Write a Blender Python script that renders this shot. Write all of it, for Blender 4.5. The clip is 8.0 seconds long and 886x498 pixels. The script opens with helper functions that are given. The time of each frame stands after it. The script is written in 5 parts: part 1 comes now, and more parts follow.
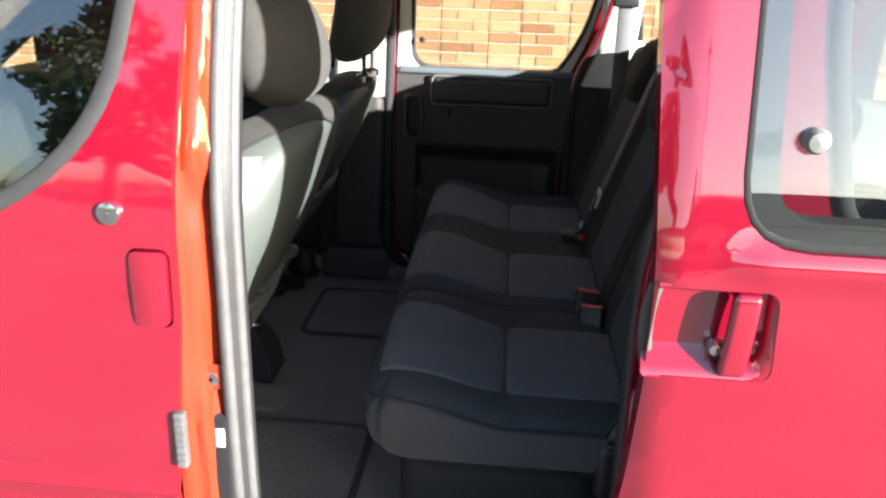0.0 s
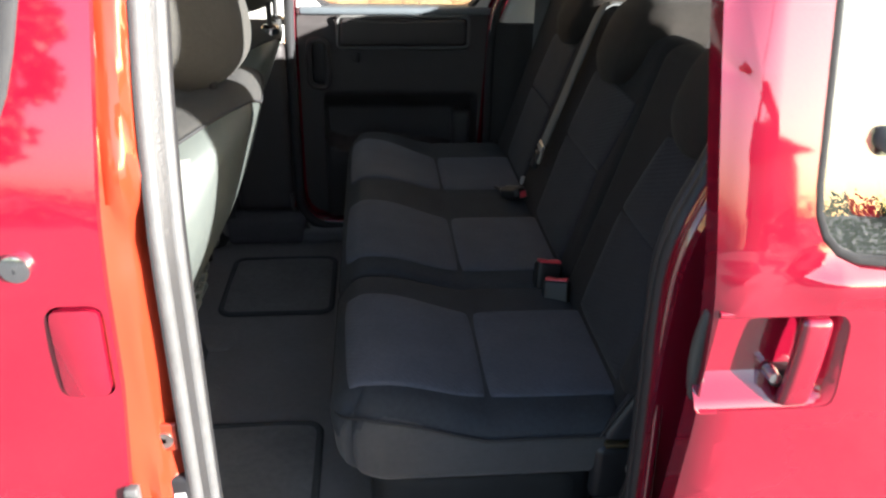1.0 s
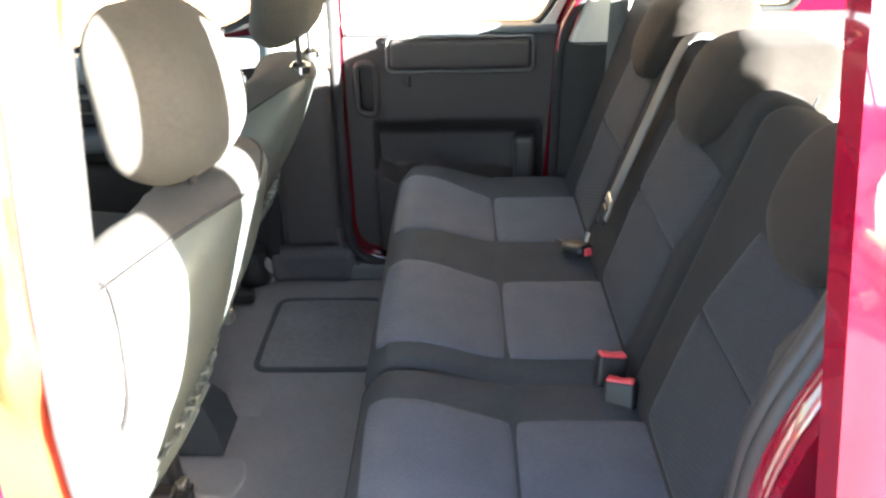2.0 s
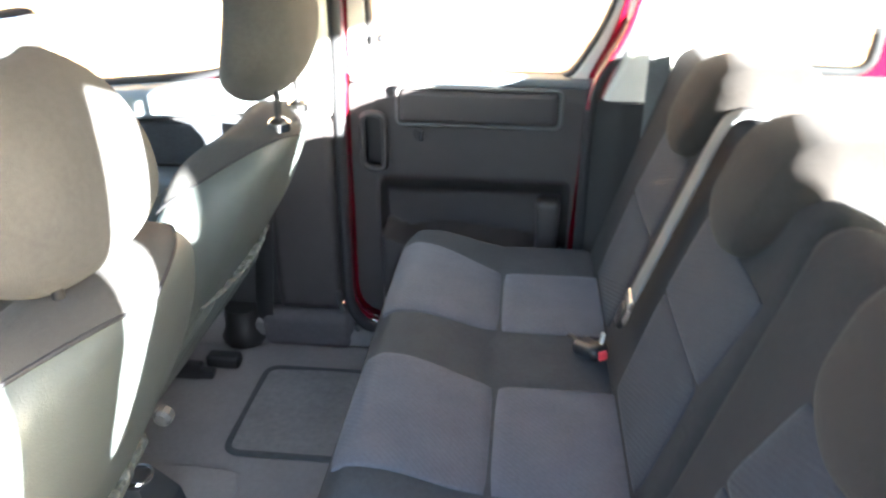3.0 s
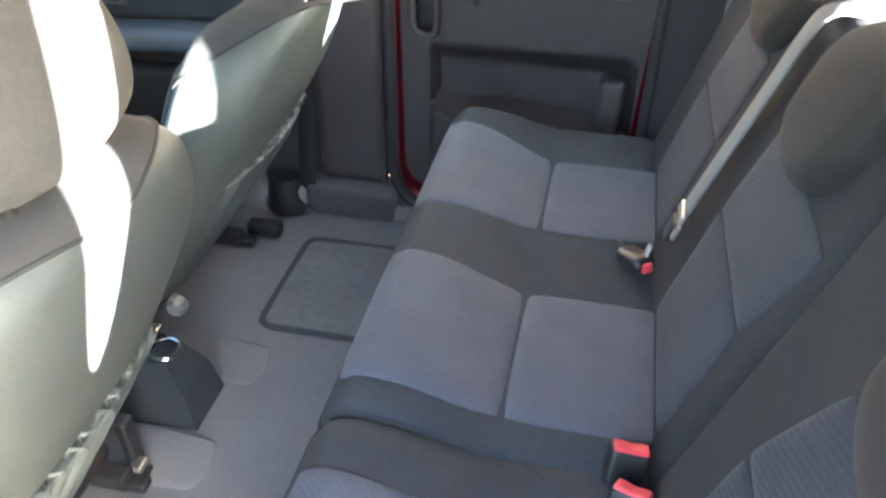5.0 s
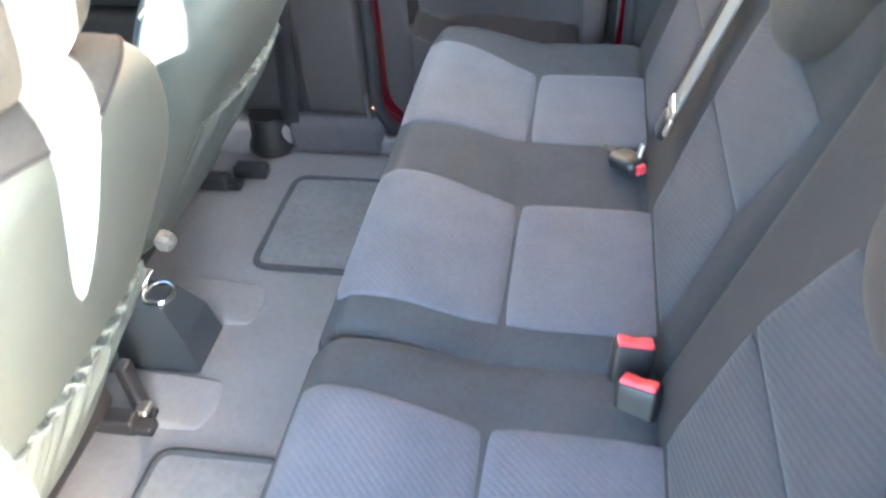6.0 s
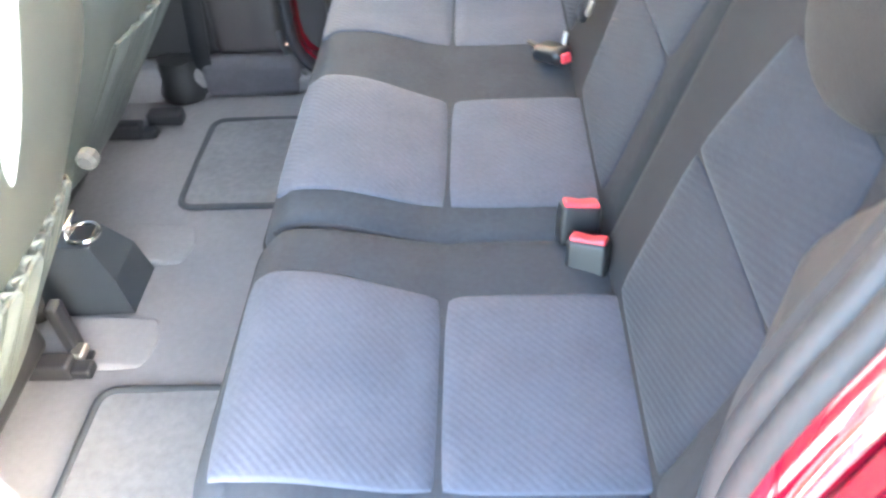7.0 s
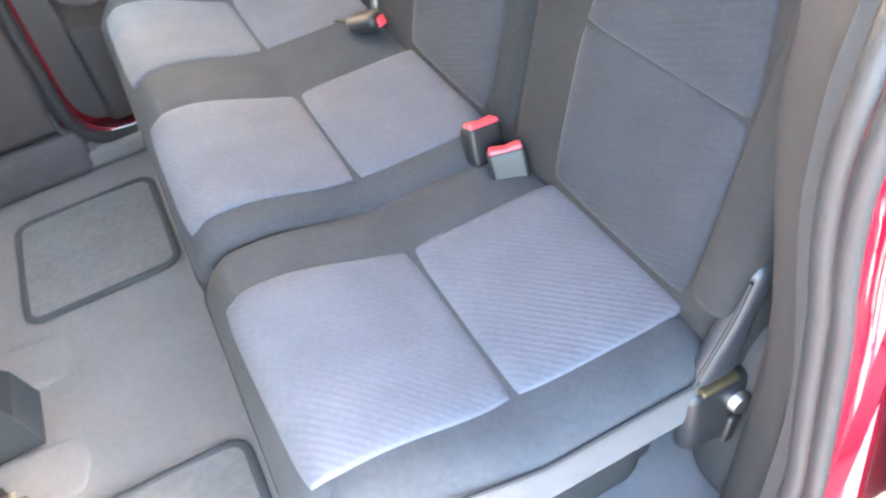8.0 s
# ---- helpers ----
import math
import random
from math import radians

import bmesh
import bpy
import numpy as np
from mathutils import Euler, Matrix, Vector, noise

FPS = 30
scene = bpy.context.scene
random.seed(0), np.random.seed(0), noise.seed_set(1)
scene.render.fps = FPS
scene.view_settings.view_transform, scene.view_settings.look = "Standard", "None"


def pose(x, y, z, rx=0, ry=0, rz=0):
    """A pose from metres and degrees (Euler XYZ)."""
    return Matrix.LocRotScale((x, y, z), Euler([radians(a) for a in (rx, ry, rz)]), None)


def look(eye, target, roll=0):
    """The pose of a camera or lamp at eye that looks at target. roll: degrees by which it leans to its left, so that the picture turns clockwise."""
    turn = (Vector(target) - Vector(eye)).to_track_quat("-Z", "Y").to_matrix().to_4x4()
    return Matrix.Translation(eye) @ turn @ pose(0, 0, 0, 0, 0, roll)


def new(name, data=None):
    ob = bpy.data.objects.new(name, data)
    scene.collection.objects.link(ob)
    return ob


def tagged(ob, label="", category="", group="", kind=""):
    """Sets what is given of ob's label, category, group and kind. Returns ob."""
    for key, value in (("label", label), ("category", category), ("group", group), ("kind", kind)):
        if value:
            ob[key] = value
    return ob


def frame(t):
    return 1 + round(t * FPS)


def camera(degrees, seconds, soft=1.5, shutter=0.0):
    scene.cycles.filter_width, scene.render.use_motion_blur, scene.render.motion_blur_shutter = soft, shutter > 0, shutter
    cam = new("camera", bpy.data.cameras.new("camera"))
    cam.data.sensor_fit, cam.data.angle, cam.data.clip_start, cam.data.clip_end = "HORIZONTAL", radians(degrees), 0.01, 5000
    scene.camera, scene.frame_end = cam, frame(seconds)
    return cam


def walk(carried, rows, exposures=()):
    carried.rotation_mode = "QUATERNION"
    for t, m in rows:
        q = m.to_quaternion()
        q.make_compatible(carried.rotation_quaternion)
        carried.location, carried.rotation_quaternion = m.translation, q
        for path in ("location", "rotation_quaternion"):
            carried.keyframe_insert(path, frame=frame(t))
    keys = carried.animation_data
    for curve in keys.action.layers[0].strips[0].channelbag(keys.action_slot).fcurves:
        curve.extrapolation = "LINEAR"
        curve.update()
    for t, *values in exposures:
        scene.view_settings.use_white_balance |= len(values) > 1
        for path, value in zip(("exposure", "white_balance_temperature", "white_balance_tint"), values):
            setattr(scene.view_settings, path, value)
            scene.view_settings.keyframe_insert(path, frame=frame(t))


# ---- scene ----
cam = camera(59.0, 8.0, 2.3, 0.4)
PATH = [
    (0, (-0.022, -0.904, 1.361), (-0.166, 0.967, 0.671), 1.9),
    (0.5, (-0.107, -0.842, 1.376), (-0.068, 1.019, 0.644), 1.8),
    (1, (-0.162, -0.713, 1.411), (0.003, 1.076, 0.532), 1.2),
    (1.5, (-0.134, -0.557, 1.429), (-0.037, 1.214, 0.504), 1.2),
    (1.7, (-0.107, -0.511, 1.465), (-0.103, 1.258, 0.532), 0.9),
    (2.8, (-0.003, -0.215, 1.482), (-0.071, 1.562, 0.566), -3.5),
    (3, (0.023, -0.173, 1.476), (-0.161, 1.615, 0.599), 0.1),
    (3.5, (0.058, -0.092, 1.48), (-0.25, 1.683, 0.611), 1.1),
    (4, (0.055, -0.047, 1.492), (-0.216, 1.682, 0.524), 0.8),
    (4.5, (0.068, -0.026, 1.491), (-0.294, 1.6, 0.384), -0.2),
    (4.7, (0.074, -0.03, 1.494), (-0.279, 1.57, 0.346), 0.5),
    (5.8, (0.073, -0.03, 1.481), (-0.216, 1.434, 0.15), -2.2),
    (6, (0.08, -0.045, 1.438), (-0.237, 1.433, 0.128), -4.1),
    (6.5, (0.079, -0.072, 1.385), (-0.188, 1.397, 0.054), -3.8),
    (7, (0.05, -0.131, 1.341), (-0.06, 1.338, -0.011), -4.1),
    (7.5, (-0.085, -0.196, 1.339), (0.123, 1.256, -0.021), -10.5),
    (8, (-0.173, -0.162, 1.319), (0.278, 1.219, -0.056), -12.4),
]
EXPOSE = [(0.0, 2.4, 6100, 10), (1.0, 2.6, 6100, 10), (1.5, 4.05, 6350, 9), (3.0, 5.22, 5900, 9), (4.0, 4.95, 5900, 8), (4.7, 5.30, 5800, 8), (6.0, 6.5, 5750, 8), (7.0, 6.7, 5950, 9), (8.0, 6.85, 6300, 10)]
walk(cam, [(t, look(eye, target, roll)) for t, eye, target, roll in PATH], EXPOSE)

# ---- light ----
SUN_DIR = Vector((1.0, -0.727, 0.315)).normalized()
world = bpy.data.worlds.new("world")
scene.world = world
world.use_nodes = True
wn = world.node_tree
sky = wn.nodes.new("ShaderNodeTexSky")
sky.sky_type = "NISHITA"
sky.sun_disc = False
sky.dust_density = 1.8
sky.sun_elevation = math.asin(SUN_DIR.z)
sky.sun_rotation = math.atan2(SUN_DIR.x, SUN_DIR.y)
wn.links.new(sky.outputs[0], wn.nodes["Background"].inputs[0])
wn.nodes["Background"].inputs[1].default_value = 0.080
sun = new("sun", bpy.data.lights.new("sun", "SUN"))
sun.data.energy, sun.data.angle, sun.data.color = 5.0, radians(0.6), (1.0, 0.94, 0.84)
sun.matrix_basis = look(SUN_DIR * 20, (0, 0, 0))


# ---- materials ----
def material(name, color, rough=0.6, metal=0.0, grain=0.0, scale=60.0, bump=0.0, bump_scale=200.0, coat=0.0, sheen=0.0, spec=0.5):
    """A surface with a grain in its colour at two scales and a fine relief."""
    m = bpy.data.materials.new(name)
    m.use_nodes = True
    nt = m.node_tree
    b = nt.nodes["Principled BSDF"]
    b.inputs["Base Color"].default_value = (*color, 1)
    b.inputs["Roughness"].default_value = rough
    b.inputs["Metallic"].default_value = metal
    b.inputs["Coat Weight"].default_value = coat
    b.inputs["Coat Roughness"].default_value = 0.04
    b.inputs["Coat IOR"].default_value = 2.25
    b.inputs["Sheen Weight"].default_value = sheen
    b.inputs["Specular IOR Level"].default_value = 0.0 if coat else (0.12 if sheen or rough > 0.9 else spec)
    tc = nt.nodes.new("ShaderNodeTexCoord")
    if grain:
        n1 = nt.nodes.new("ShaderNodeTexNoise")
        n1.inputs["Scale"].default_value, n1.inputs["Detail"].default_value = scale, 6
        n2 = nt.nodes.new("ShaderNodeTexNoise")
        n2.inputs["Scale"].default_value, n2.inputs["Detail"].default_value = scale * 0.09, 3
        add = nt.nodes.new("ShaderNodeMath")
        add.operation = "ADD"
        ramp = nt.nodes.new("ShaderNodeMapRange")
        ramp.inputs[1].default_value, ramp.inputs[2].default_value = 0.6, 1.4
        ramp.inputs[3].default_value, ramp.inputs[4].default_value = 1 - grain, 1 + grain
        mul = nt.nodes.new("ShaderNodeVectorMath")
        mul.operation = "SCALE"
        mul.inputs[0].default_value = color
        for n in (n1, n2):
            nt.links.new(tc.outputs["Object"], n.inputs["Vector"])
        nt.links.new(n1.outputs["Fac"], add.inputs[0])
        nt.links.new(n2.outputs["Fac"], add.inputs[1])
        nt.links.new(add.outputs[0], ramp.inputs[0])
        nt.links.new(ramp.outputs[0], mul.inputs["Scale"])
        nt.links.new(mul.outputs[0], b.inputs["Base Color"])
    if bump:
        n3 = nt.nodes.new("ShaderNodeTexNoise")
        n3.inputs["Scale"].default_value, n3.inputs["Detail"].default_value = bump_scale, 4
        bp = nt.nodes.new("ShaderNodeBump")
        bp.inputs["Strength"].default_value, bp.inputs["Distance"].default_value = bump, 0.002
        nt.links.new(tc.outputs["Object"], n3.inputs["Vector"])
        nt.links.new(n3.outputs["Fac"], bp.inputs["Height"])
        nt.links.new(bp.outputs[0], b.inputs["Normal"])
    return m


def ribbed_cloth(name, color, axis_a, axis_b, period=0.0075, relief=0.15):
    """Woven cloth with slanting ribs: the ribs run across the direction axis_a + axis_b."""
    m = material(name, color, 0.9, grain=0.16, scale=160, sheen=0.08)
    nt = m.node_tree
    b = nt.nodes["Principled BSDF"]
    tc = nt.nodes["Texture Coordinate"]
    dot = nt.nodes.new("ShaderNodeVectorMath")
    dot.operation = "DOT_PRODUCT"
    dot.inputs[1].default_value = [2 * math.pi / period * v for v in (Vector(axis_a) + Vector(axis_b)).normalized()]
    wob = nt.nodes.new("ShaderNodeTexNoise")
    wob.inputs["Scale"].default_value = 90
    mad = nt.nodes.new("ShaderNodeMath")
    mad.operation = "MULTIPLY_ADD"
    mad.inputs[1].default_value = 2.2
    sine = nt.nodes.new("ShaderNodeMath")
    sine.operation = "SINE"
    bp = nt.nodes.new("ShaderNodeBump")
    bp.inputs["Strength"].default_value, bp.inputs["Distance"].default_value = relief, 0.0012
    fine = nt.nodes.new("ShaderNodeTexNoise")
    fine.inputs["Scale"].default_value = 900
    bp2 = nt.nodes.new("ShaderNodeBump")
    bp2.inputs["Strength"].default_value, bp2.inputs["Distance"].default_value = 0.35, 0.0008
    nt.links.new(tc.outputs["Object"], dot.inputs[0])
    nt.links.new(tc.outputs["Object"], wob.inputs["Vector"])
    nt.links.new(tc.outputs["Object"], fine.inputs["Vector"])
    nt.links.new(wob.outputs["Fac"], mad.inputs[0])
    nt.links.new(dot.outputs["Value"], mad.inputs[2])
    nt.links.new(mad.outputs[0], sine.inputs[0])
    nt.links.new(sine.outputs[0], bp.inputs["Height"])
    nt.links.new(fine.outputs["Fac"], bp2.inputs["Height"])
    nt.links.new(bp.outputs[0], bp2.inputs["Normal"])
    nt.links.new(bp2.outputs[0], b.inputs["Normal"])
    return m


def glass_material(name, tint):
    m = bpy.data.materials.new(name)
    m.use_nodes = True
    nt = m.node_tree
    nt.nodes.remove(nt.nodes["Principled BSDF"])
    tr = nt.nodes.new("ShaderNodeBsdfTransparent")
    tr.inputs[0].default_value = (*tint, 1)
    gl = nt.nodes.new("ShaderNodeBsdfGlossy")
    gl.inputs["Roughness"].default_value = 0.01
    lw = nt.nodes.new("ShaderNodeLayerWeight")
    lw.inputs[0].default_value = 0.5
    pw = nt.nodes.new("ShaderNodeMath")
    pw.operation = "POWER"
    pw.inputs[1].default_value = 5.0
    fr = nt.nodes.new("ShaderNodeMath")
    fr.operation = "MULTIPLY_ADD"
    fr.inputs[1].default_value, fr.inputs[2].default_value = 0.82, 0.18
    nt.links.new(lw.outputs["Facing"], pw.inputs[0])
    nt.links.new(pw.outputs[0], fr.inputs[0])
    mx = nt.nodes.new("ShaderNodeMixShader")
    nt.links.new(fr.outputs[0], mx.inputs[0])
    nt.links.new(tr.outputs[0], mx.inputs[1])
    nt.links.new(gl.outputs[0], mx.inputs[2])
    nt.links.new(mx.outputs[0], nt.nodes["Material Output"].inputs[0])
    return m


RED = material("red_paint", (0.175, 0.0036, 0.0160), 0.30, grain=0.05, scale=8, coat=1.0)
# the body's red shifted to orange, with strong sunlight put into the colour
SUNLIT_RED = material("sunlit_red_paint", (0.27, 0.030, 0.012), 0.32, grain=0.10, scale=14, coat=0.6)
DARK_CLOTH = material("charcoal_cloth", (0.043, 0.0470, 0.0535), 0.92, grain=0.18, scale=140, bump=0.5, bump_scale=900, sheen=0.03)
# backrest border: charcoal cloth with the backrests' shade put into its colour
CHARCOAL_SHADED = material("shaded_charcoal_cloth", (0.02451, 0.02409, 0.02491), 0.92, grain=0.18, scale=140, bump=0.5, bump_scale=900, sheen=0.03)
SIDE_CLOTH = material("grey_side_cloth", (0.064, 0.064, 0.066), 0.65, grain=0.15, scale=120, bump=0.4, bump_scale=700, sheen=0.15)
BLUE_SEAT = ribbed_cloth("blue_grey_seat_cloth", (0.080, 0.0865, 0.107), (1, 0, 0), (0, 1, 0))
# backrest panels: the seat panels' cloth, darkened for the shade on it
BLUE_SHADED = ribbed_cloth("blue_grey_shaded_cloth", (0.0272, 0.0298, 0.0370), (0, 0.45, 0), (0.3, 0, 1), 0.0075, 0.20)
SILVER = material("silver_grey_vinyl", (0.07691, 0.08703, 0.08197), 0.46, grain=0.08, scale=40, bump=0.25, bump_scale=500, spec=0.36)
YOKE = material("dark_grey_yoke_cloth", (0.052, 0.051, 0.049), 0.85, grain=0.14, scale=160, bump=0.5, bump_scale=800, sheen=0.05)
PALE_VINYL = material("pale_grey_vinyl", (0.17, 0.168, 0.155), 0.42, grain=0.08, scale=40, bump=0.25, bump_scale=500, spec=0.4)
TAUPE = material("taupe_cloth", (0.066, 0.064, 0.059), 0.9, grain=0.14, scale=160, bump=0.5, bump_scale=800, sheen=0.06)
HEAD_CLOTH = material("brown_grey_cloth", (0.028, 0.025, 0.0225), 0.9, grain=0.14, scale=160, bump=0.5, bump_scale=800, sheen=0.04)
DARK_SEAL = material("dark_rubber_seal", (0.01944, 0.0189, 0.0204), 0.5, grain=0.2, scale=60, bump=0.3, bump_scale=300)
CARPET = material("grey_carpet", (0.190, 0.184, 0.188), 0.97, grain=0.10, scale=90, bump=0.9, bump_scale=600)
MAT = material("grey_mat", (0.165, 0.165, 0.170), 0.95, grain=0.2, scale=70, bump=0.9, bump_scale=700)
# floor carpet in a darker copy, offsetting the light on the step's face
STEP = material("darkened_step_carpet", (0.088, 0.083, 0.088), 0.95, grain=0.12, scale=90, bump=0.8, bump_scale=600)
PIPING = material("mat_edging", (0.045, 0.05, 0.055), 0.8, grain=0.2, scale=90, bump=0.5, bump_scale=500)
TRIM = material("dark_grey_trim", (0.029, 0.0288, 0.0296), 0.68, grain=0.1, scale=30, bump=0.35, bump_scale=900, spec=0.25)
TRIM_LIGHT = material("mid_grey_trim", (0.12, 0.12, 0.118), 0.55, grain=0.1, scale=30, bump=0.3, bump_scale=900)
EDGE_GREY = material("latch_grey_plastic", (0.045, 0.047, 0.043), 0.6, grain=0.15, scale=30, bump=0.3, bump_scale=900)
PALE_TRIM = material("pale_grey_trim", (0.60, 0.60, 0.57), 0.6, grain=0.08, scale=20, bump=0.2, bump_scale=700)
TRIM_PALE = material("worn_grey_plastic", (0.075, 0.078, 0.078), 0.35, grain=0.1, scale=30, bump=0.2, bump_scale=700)
BLUE_TRIM = material("blue_grey_trim", (0.10, 0.118, 0.133), 0.5, grain=0.08, scale=30, bump=0.3, bump_scale=700)
# door sill trim made paler, with the sky light on it in the colour
SKYLIT_SILL = material("skylit_blue_grey_trim", (0.24, 0.27, 0.285), 0.45, grain=0.06, scale=30, bump=0.2, bump_scale=700)
MATT_BLACK = material("matt_black_rubber", (0.005, 0.005, 0.006), 0.9, grain=0.2, scale=60, bump=0.2)
LINING = material("grey_door_lining", (0.044, 0.0385, 0.0385), 0.55, grain=0.1, scale=30, bump=0.35, bump_scale=900)
BUCKLE_GREY = material("dark_buckle_plastic", (0.013, 0.0125, 0.0128), 0.45, grain=0.1, scale=40, bump=0.2, bump_scale=500)
CONSOLE = material("dark_blue_grey_plastic", (0.028, 0.034, 0.041), 0.36, grain=0.1, scale=30, bump=0.2, bump_scale=500)
LEVER_GREY = material("blue_grey_lever_plastic", (0.025, 0.0265, 0.032), 0.40, grain=0.08, scale=40, bump=0.1, bump_scale=500)
BLACK = material("black_plastic", (0.015, 0.015, 0.017), 0.4, grain=0.15, scale=40, bump=0.15)
RUBBER = material("black_rubber", (0.020, 0.020, 0.022), 0.8, grain=0.2, scale=50, bump=0.2)
SEAL = material("grey_rubber_seal", (0.085, 0.085, 0.087), 0.6, grain=0.2, scale=60, bump=0.3, bump_scale=300)
CHROME = material("chrome", (0.75, 0.75, 0.74), 0.18, metal=1.0, grain=0.06, scale=40)
STEEL = material("bare_steel", (0.45, 0.44, 0.42), 0.4, metal=1.0, grain=0.2, scale=60)
BRASS = material("dull_brass", (0.08, 0.06, 0.03), 0.55, metal=0.6, grain=0.2, scale=60)
BUTTON = material("red_button", (0.66, 0.055, 0.075), 0.4, grain=0.06, scale=80)
WEB = material("grey_webbing", (0.118, 0.126, 0.130), 0.8, grain=0.15, scale=200, bump=0.5, bump_scale=500)
HEADLINER = material("headliner", (0.45, 0.45, 0.43), 0.95, grain=0.08, scale=60, bump=0.4, bump_scale=500)
GLASS = glass_material("clear_glass", (0.74, 0.78, 0.76))
MIRROR = material("mirror", (0.9, 0.9, 0.9), 0.02, metal=1.0)
LABEL_WHITE = material("label_white", (0.8, 0.8, 0.78), 0.5, grain=0.05, scale=60)
MORTAR = material("mortar", (0.62, 0.58, 0.50), 0.95, grain=0.2, scale=30, bump=0.8, bump_scale=120)
ASPHALT = material("tarmac", (0.12, 0.118, 0.118), 0.92, grain=0.3, scale=30, bump=0.9, bump_scale=150)
LEAF = material("leaf", (0.05, 0.085, 0.025), 0.6, grain=0.35, scale=3)
BARK = material("bark", (0.12, 0.09, 0.06), 0.95, grain=0.3, scale=12, bump=0.8, bump_scale=40)
RENDER_WALL = material("pale_house_wall", (0.42, 0.36, 0.30), 0.9, grain=0.15, scale=5)
ROOF_TILE = material("dark_roof", (0.10, 0.075, 0.065), 0.85, grain=0.25, scale=9)


def brick_material():
    m = material("brick", (0.43, 0.23, 0.12), 0.93, grain=0.25, scale=45, bump=0.8, bump_scale=130)
    nt = m.node_tree
    b = nt.nodes["Principled BSDF"]
    info = nt.nodes.new("ShaderNodeObjectInfo")
    geo = nt.nodes.new("ShaderNodeNewGeometry")
    add = nt.nodes.new("ShaderNodeMath")
    add.operation = "ADD"
    frac = nt.nodes.new("ShaderNodeMath")
    frac.operation = "FRACT"
    ramp = nt.nodes.new("ShaderNodeValToRGB")
    e = ramp.color_ramp.elements
    e[0].color, e[1].color = (0.36, 0.17, 0.095, 1), (0.62, 0.42, 0.24, 1)
    for p, c in ((0.3, (0.53, 0.30, 0.15, 1)), (0.6, (0.60, 0.37, 0.20, 1)), (0.8, (0.48, 0.25, 0.13, 1))):
        e.new(p).color = c
    mix = nt.nodes.new("ShaderNodeMix")
    mix.data_type, mix.blend_type = "RGBA", "MULTIPLY"
    mix.inputs[0].default_value = 1.0
    old = b.inputs["Base Color"].links[0].from_socket
    nt.links.new(info.outputs["Random"], add.inputs[0])
    nt.links.new(geo.outputs["Random Per Island"], add.inputs[1])
    nt.links.new(add.outputs[0], frac.inputs[0])
    nt.links.new(frac.outputs[0], ramp.inputs[0])
    gain = nt.nodes.new("ShaderNodeVectorMath")
    gain.operation = "DIVIDE"
    gain.inputs[1].default_value = (0.43, 0.23, 0.12)
    nt.links.new(old, gain.inputs[0])
    nt.links.new(gain.outputs[0], mix.inputs[6])
    nt.links.new(ramp.outputs[0], mix.inputs[7])
    nt.links.new(mix.outputs[2], b.inputs["Base Color"])
    return m


BRICK = brick_material()


# ---- mesh tools ----
def mesh_object(name, verts, faces, mat, parent=None, sharp=40, label=""):
    me = bpy.data.meshes.new(name)
    me.from_pydata([tuple(v) for v in verts], [], faces)
    bm = bmesh.new()
    bm.from_mesh(me)
    bmesh.ops.recalc_face_normals(bm, faces=bm.faces)
    bm.to_mesh(me)
    bm.free()
    me.polygons.foreach_set("use_smooth", [True] * len(me.polygons))
    me.set_sharp_from_angle(angle=radians(sharp))
    me.materials.append(mat)
    ob = new(name, me)
    if parent is not None:
        ob.parent = parent
        ob.matrix_parent_inverse = parent.matrix_basis.inverted()
    if label:
        ob["label"] = label
    return ob


def thing(name, label, category, place=(0, 0, 0), group="", kind=""):
    ob = new(name)
    ob.empty_display_size = 0.05
    ob.location = place
    bpy.context.view_layer.update()
    return tagged(ob, label, category, group, kind)


def axis_samples(half, r, n, k):
    inner = half - r
    out = [-half + r * (1 - math.tan(math.pi / 4 * (1 - i / k))) for i in range(k)]
    out += [-inner + 2 * inner * i / n for i in range(n + 1)]
    out += [-a for a in reversed(out[:k])]
    return out


def soft_box(name, centre, size, r, mat, parent=None, n=(6, 6, 6), k=3, fn=None, turn=None, label="", sharp=60):
    """A box with rounded edges, bent by fn in its own axes, then turned and placed."""
    h = [s / 2 for s in size]
    r = min(r, *[v * 0.999 for v in h])
    ax = [axis_samples(h[i], r, n[i], k) for i in range(3)]
    verts, faces, index = [], [], {}

    def vert(i, j, l):
        key = (i, j, l)
        if key not in index:
            p = [ax[0][i], ax[1][j], ax[2][l]]
            c = [max(-h[a] + r, min(h[a] - r, p[a])) for a in range(3)]
            d = Vector([p[a] - c[a] for a in range(3)])
            q = Vector(c) + (d.normalized() * r if d.length > 1e-9 else d)
            if fn:
                q = Vector(fn(*q))
            if turn is not None:
                q = turn @ q
            index[key] = len(verts)
            verts.append(q + Vector(centre))
        return index[key]

    L = [len(a) - 1 for a in ax]
    for a in range(3):
        b, c = (a + 1) % 3, (a + 2) % 3
        for side in (0, L[a]):
            for i in range(L[b]):
                for j in range(L[c]):
                    quad = []
                    for di, dj in ((0, 0), (1, 0), (1, 1), (0, 1)):
                        key = [0, 0, 0]
                        key[a], key[b], key[c] = side, i + di, j + dj
                        quad.append(vert(*key))
                    faces.append(quad)
    return mesh_object(name, verts, faces, mat, parent, sharp, label)


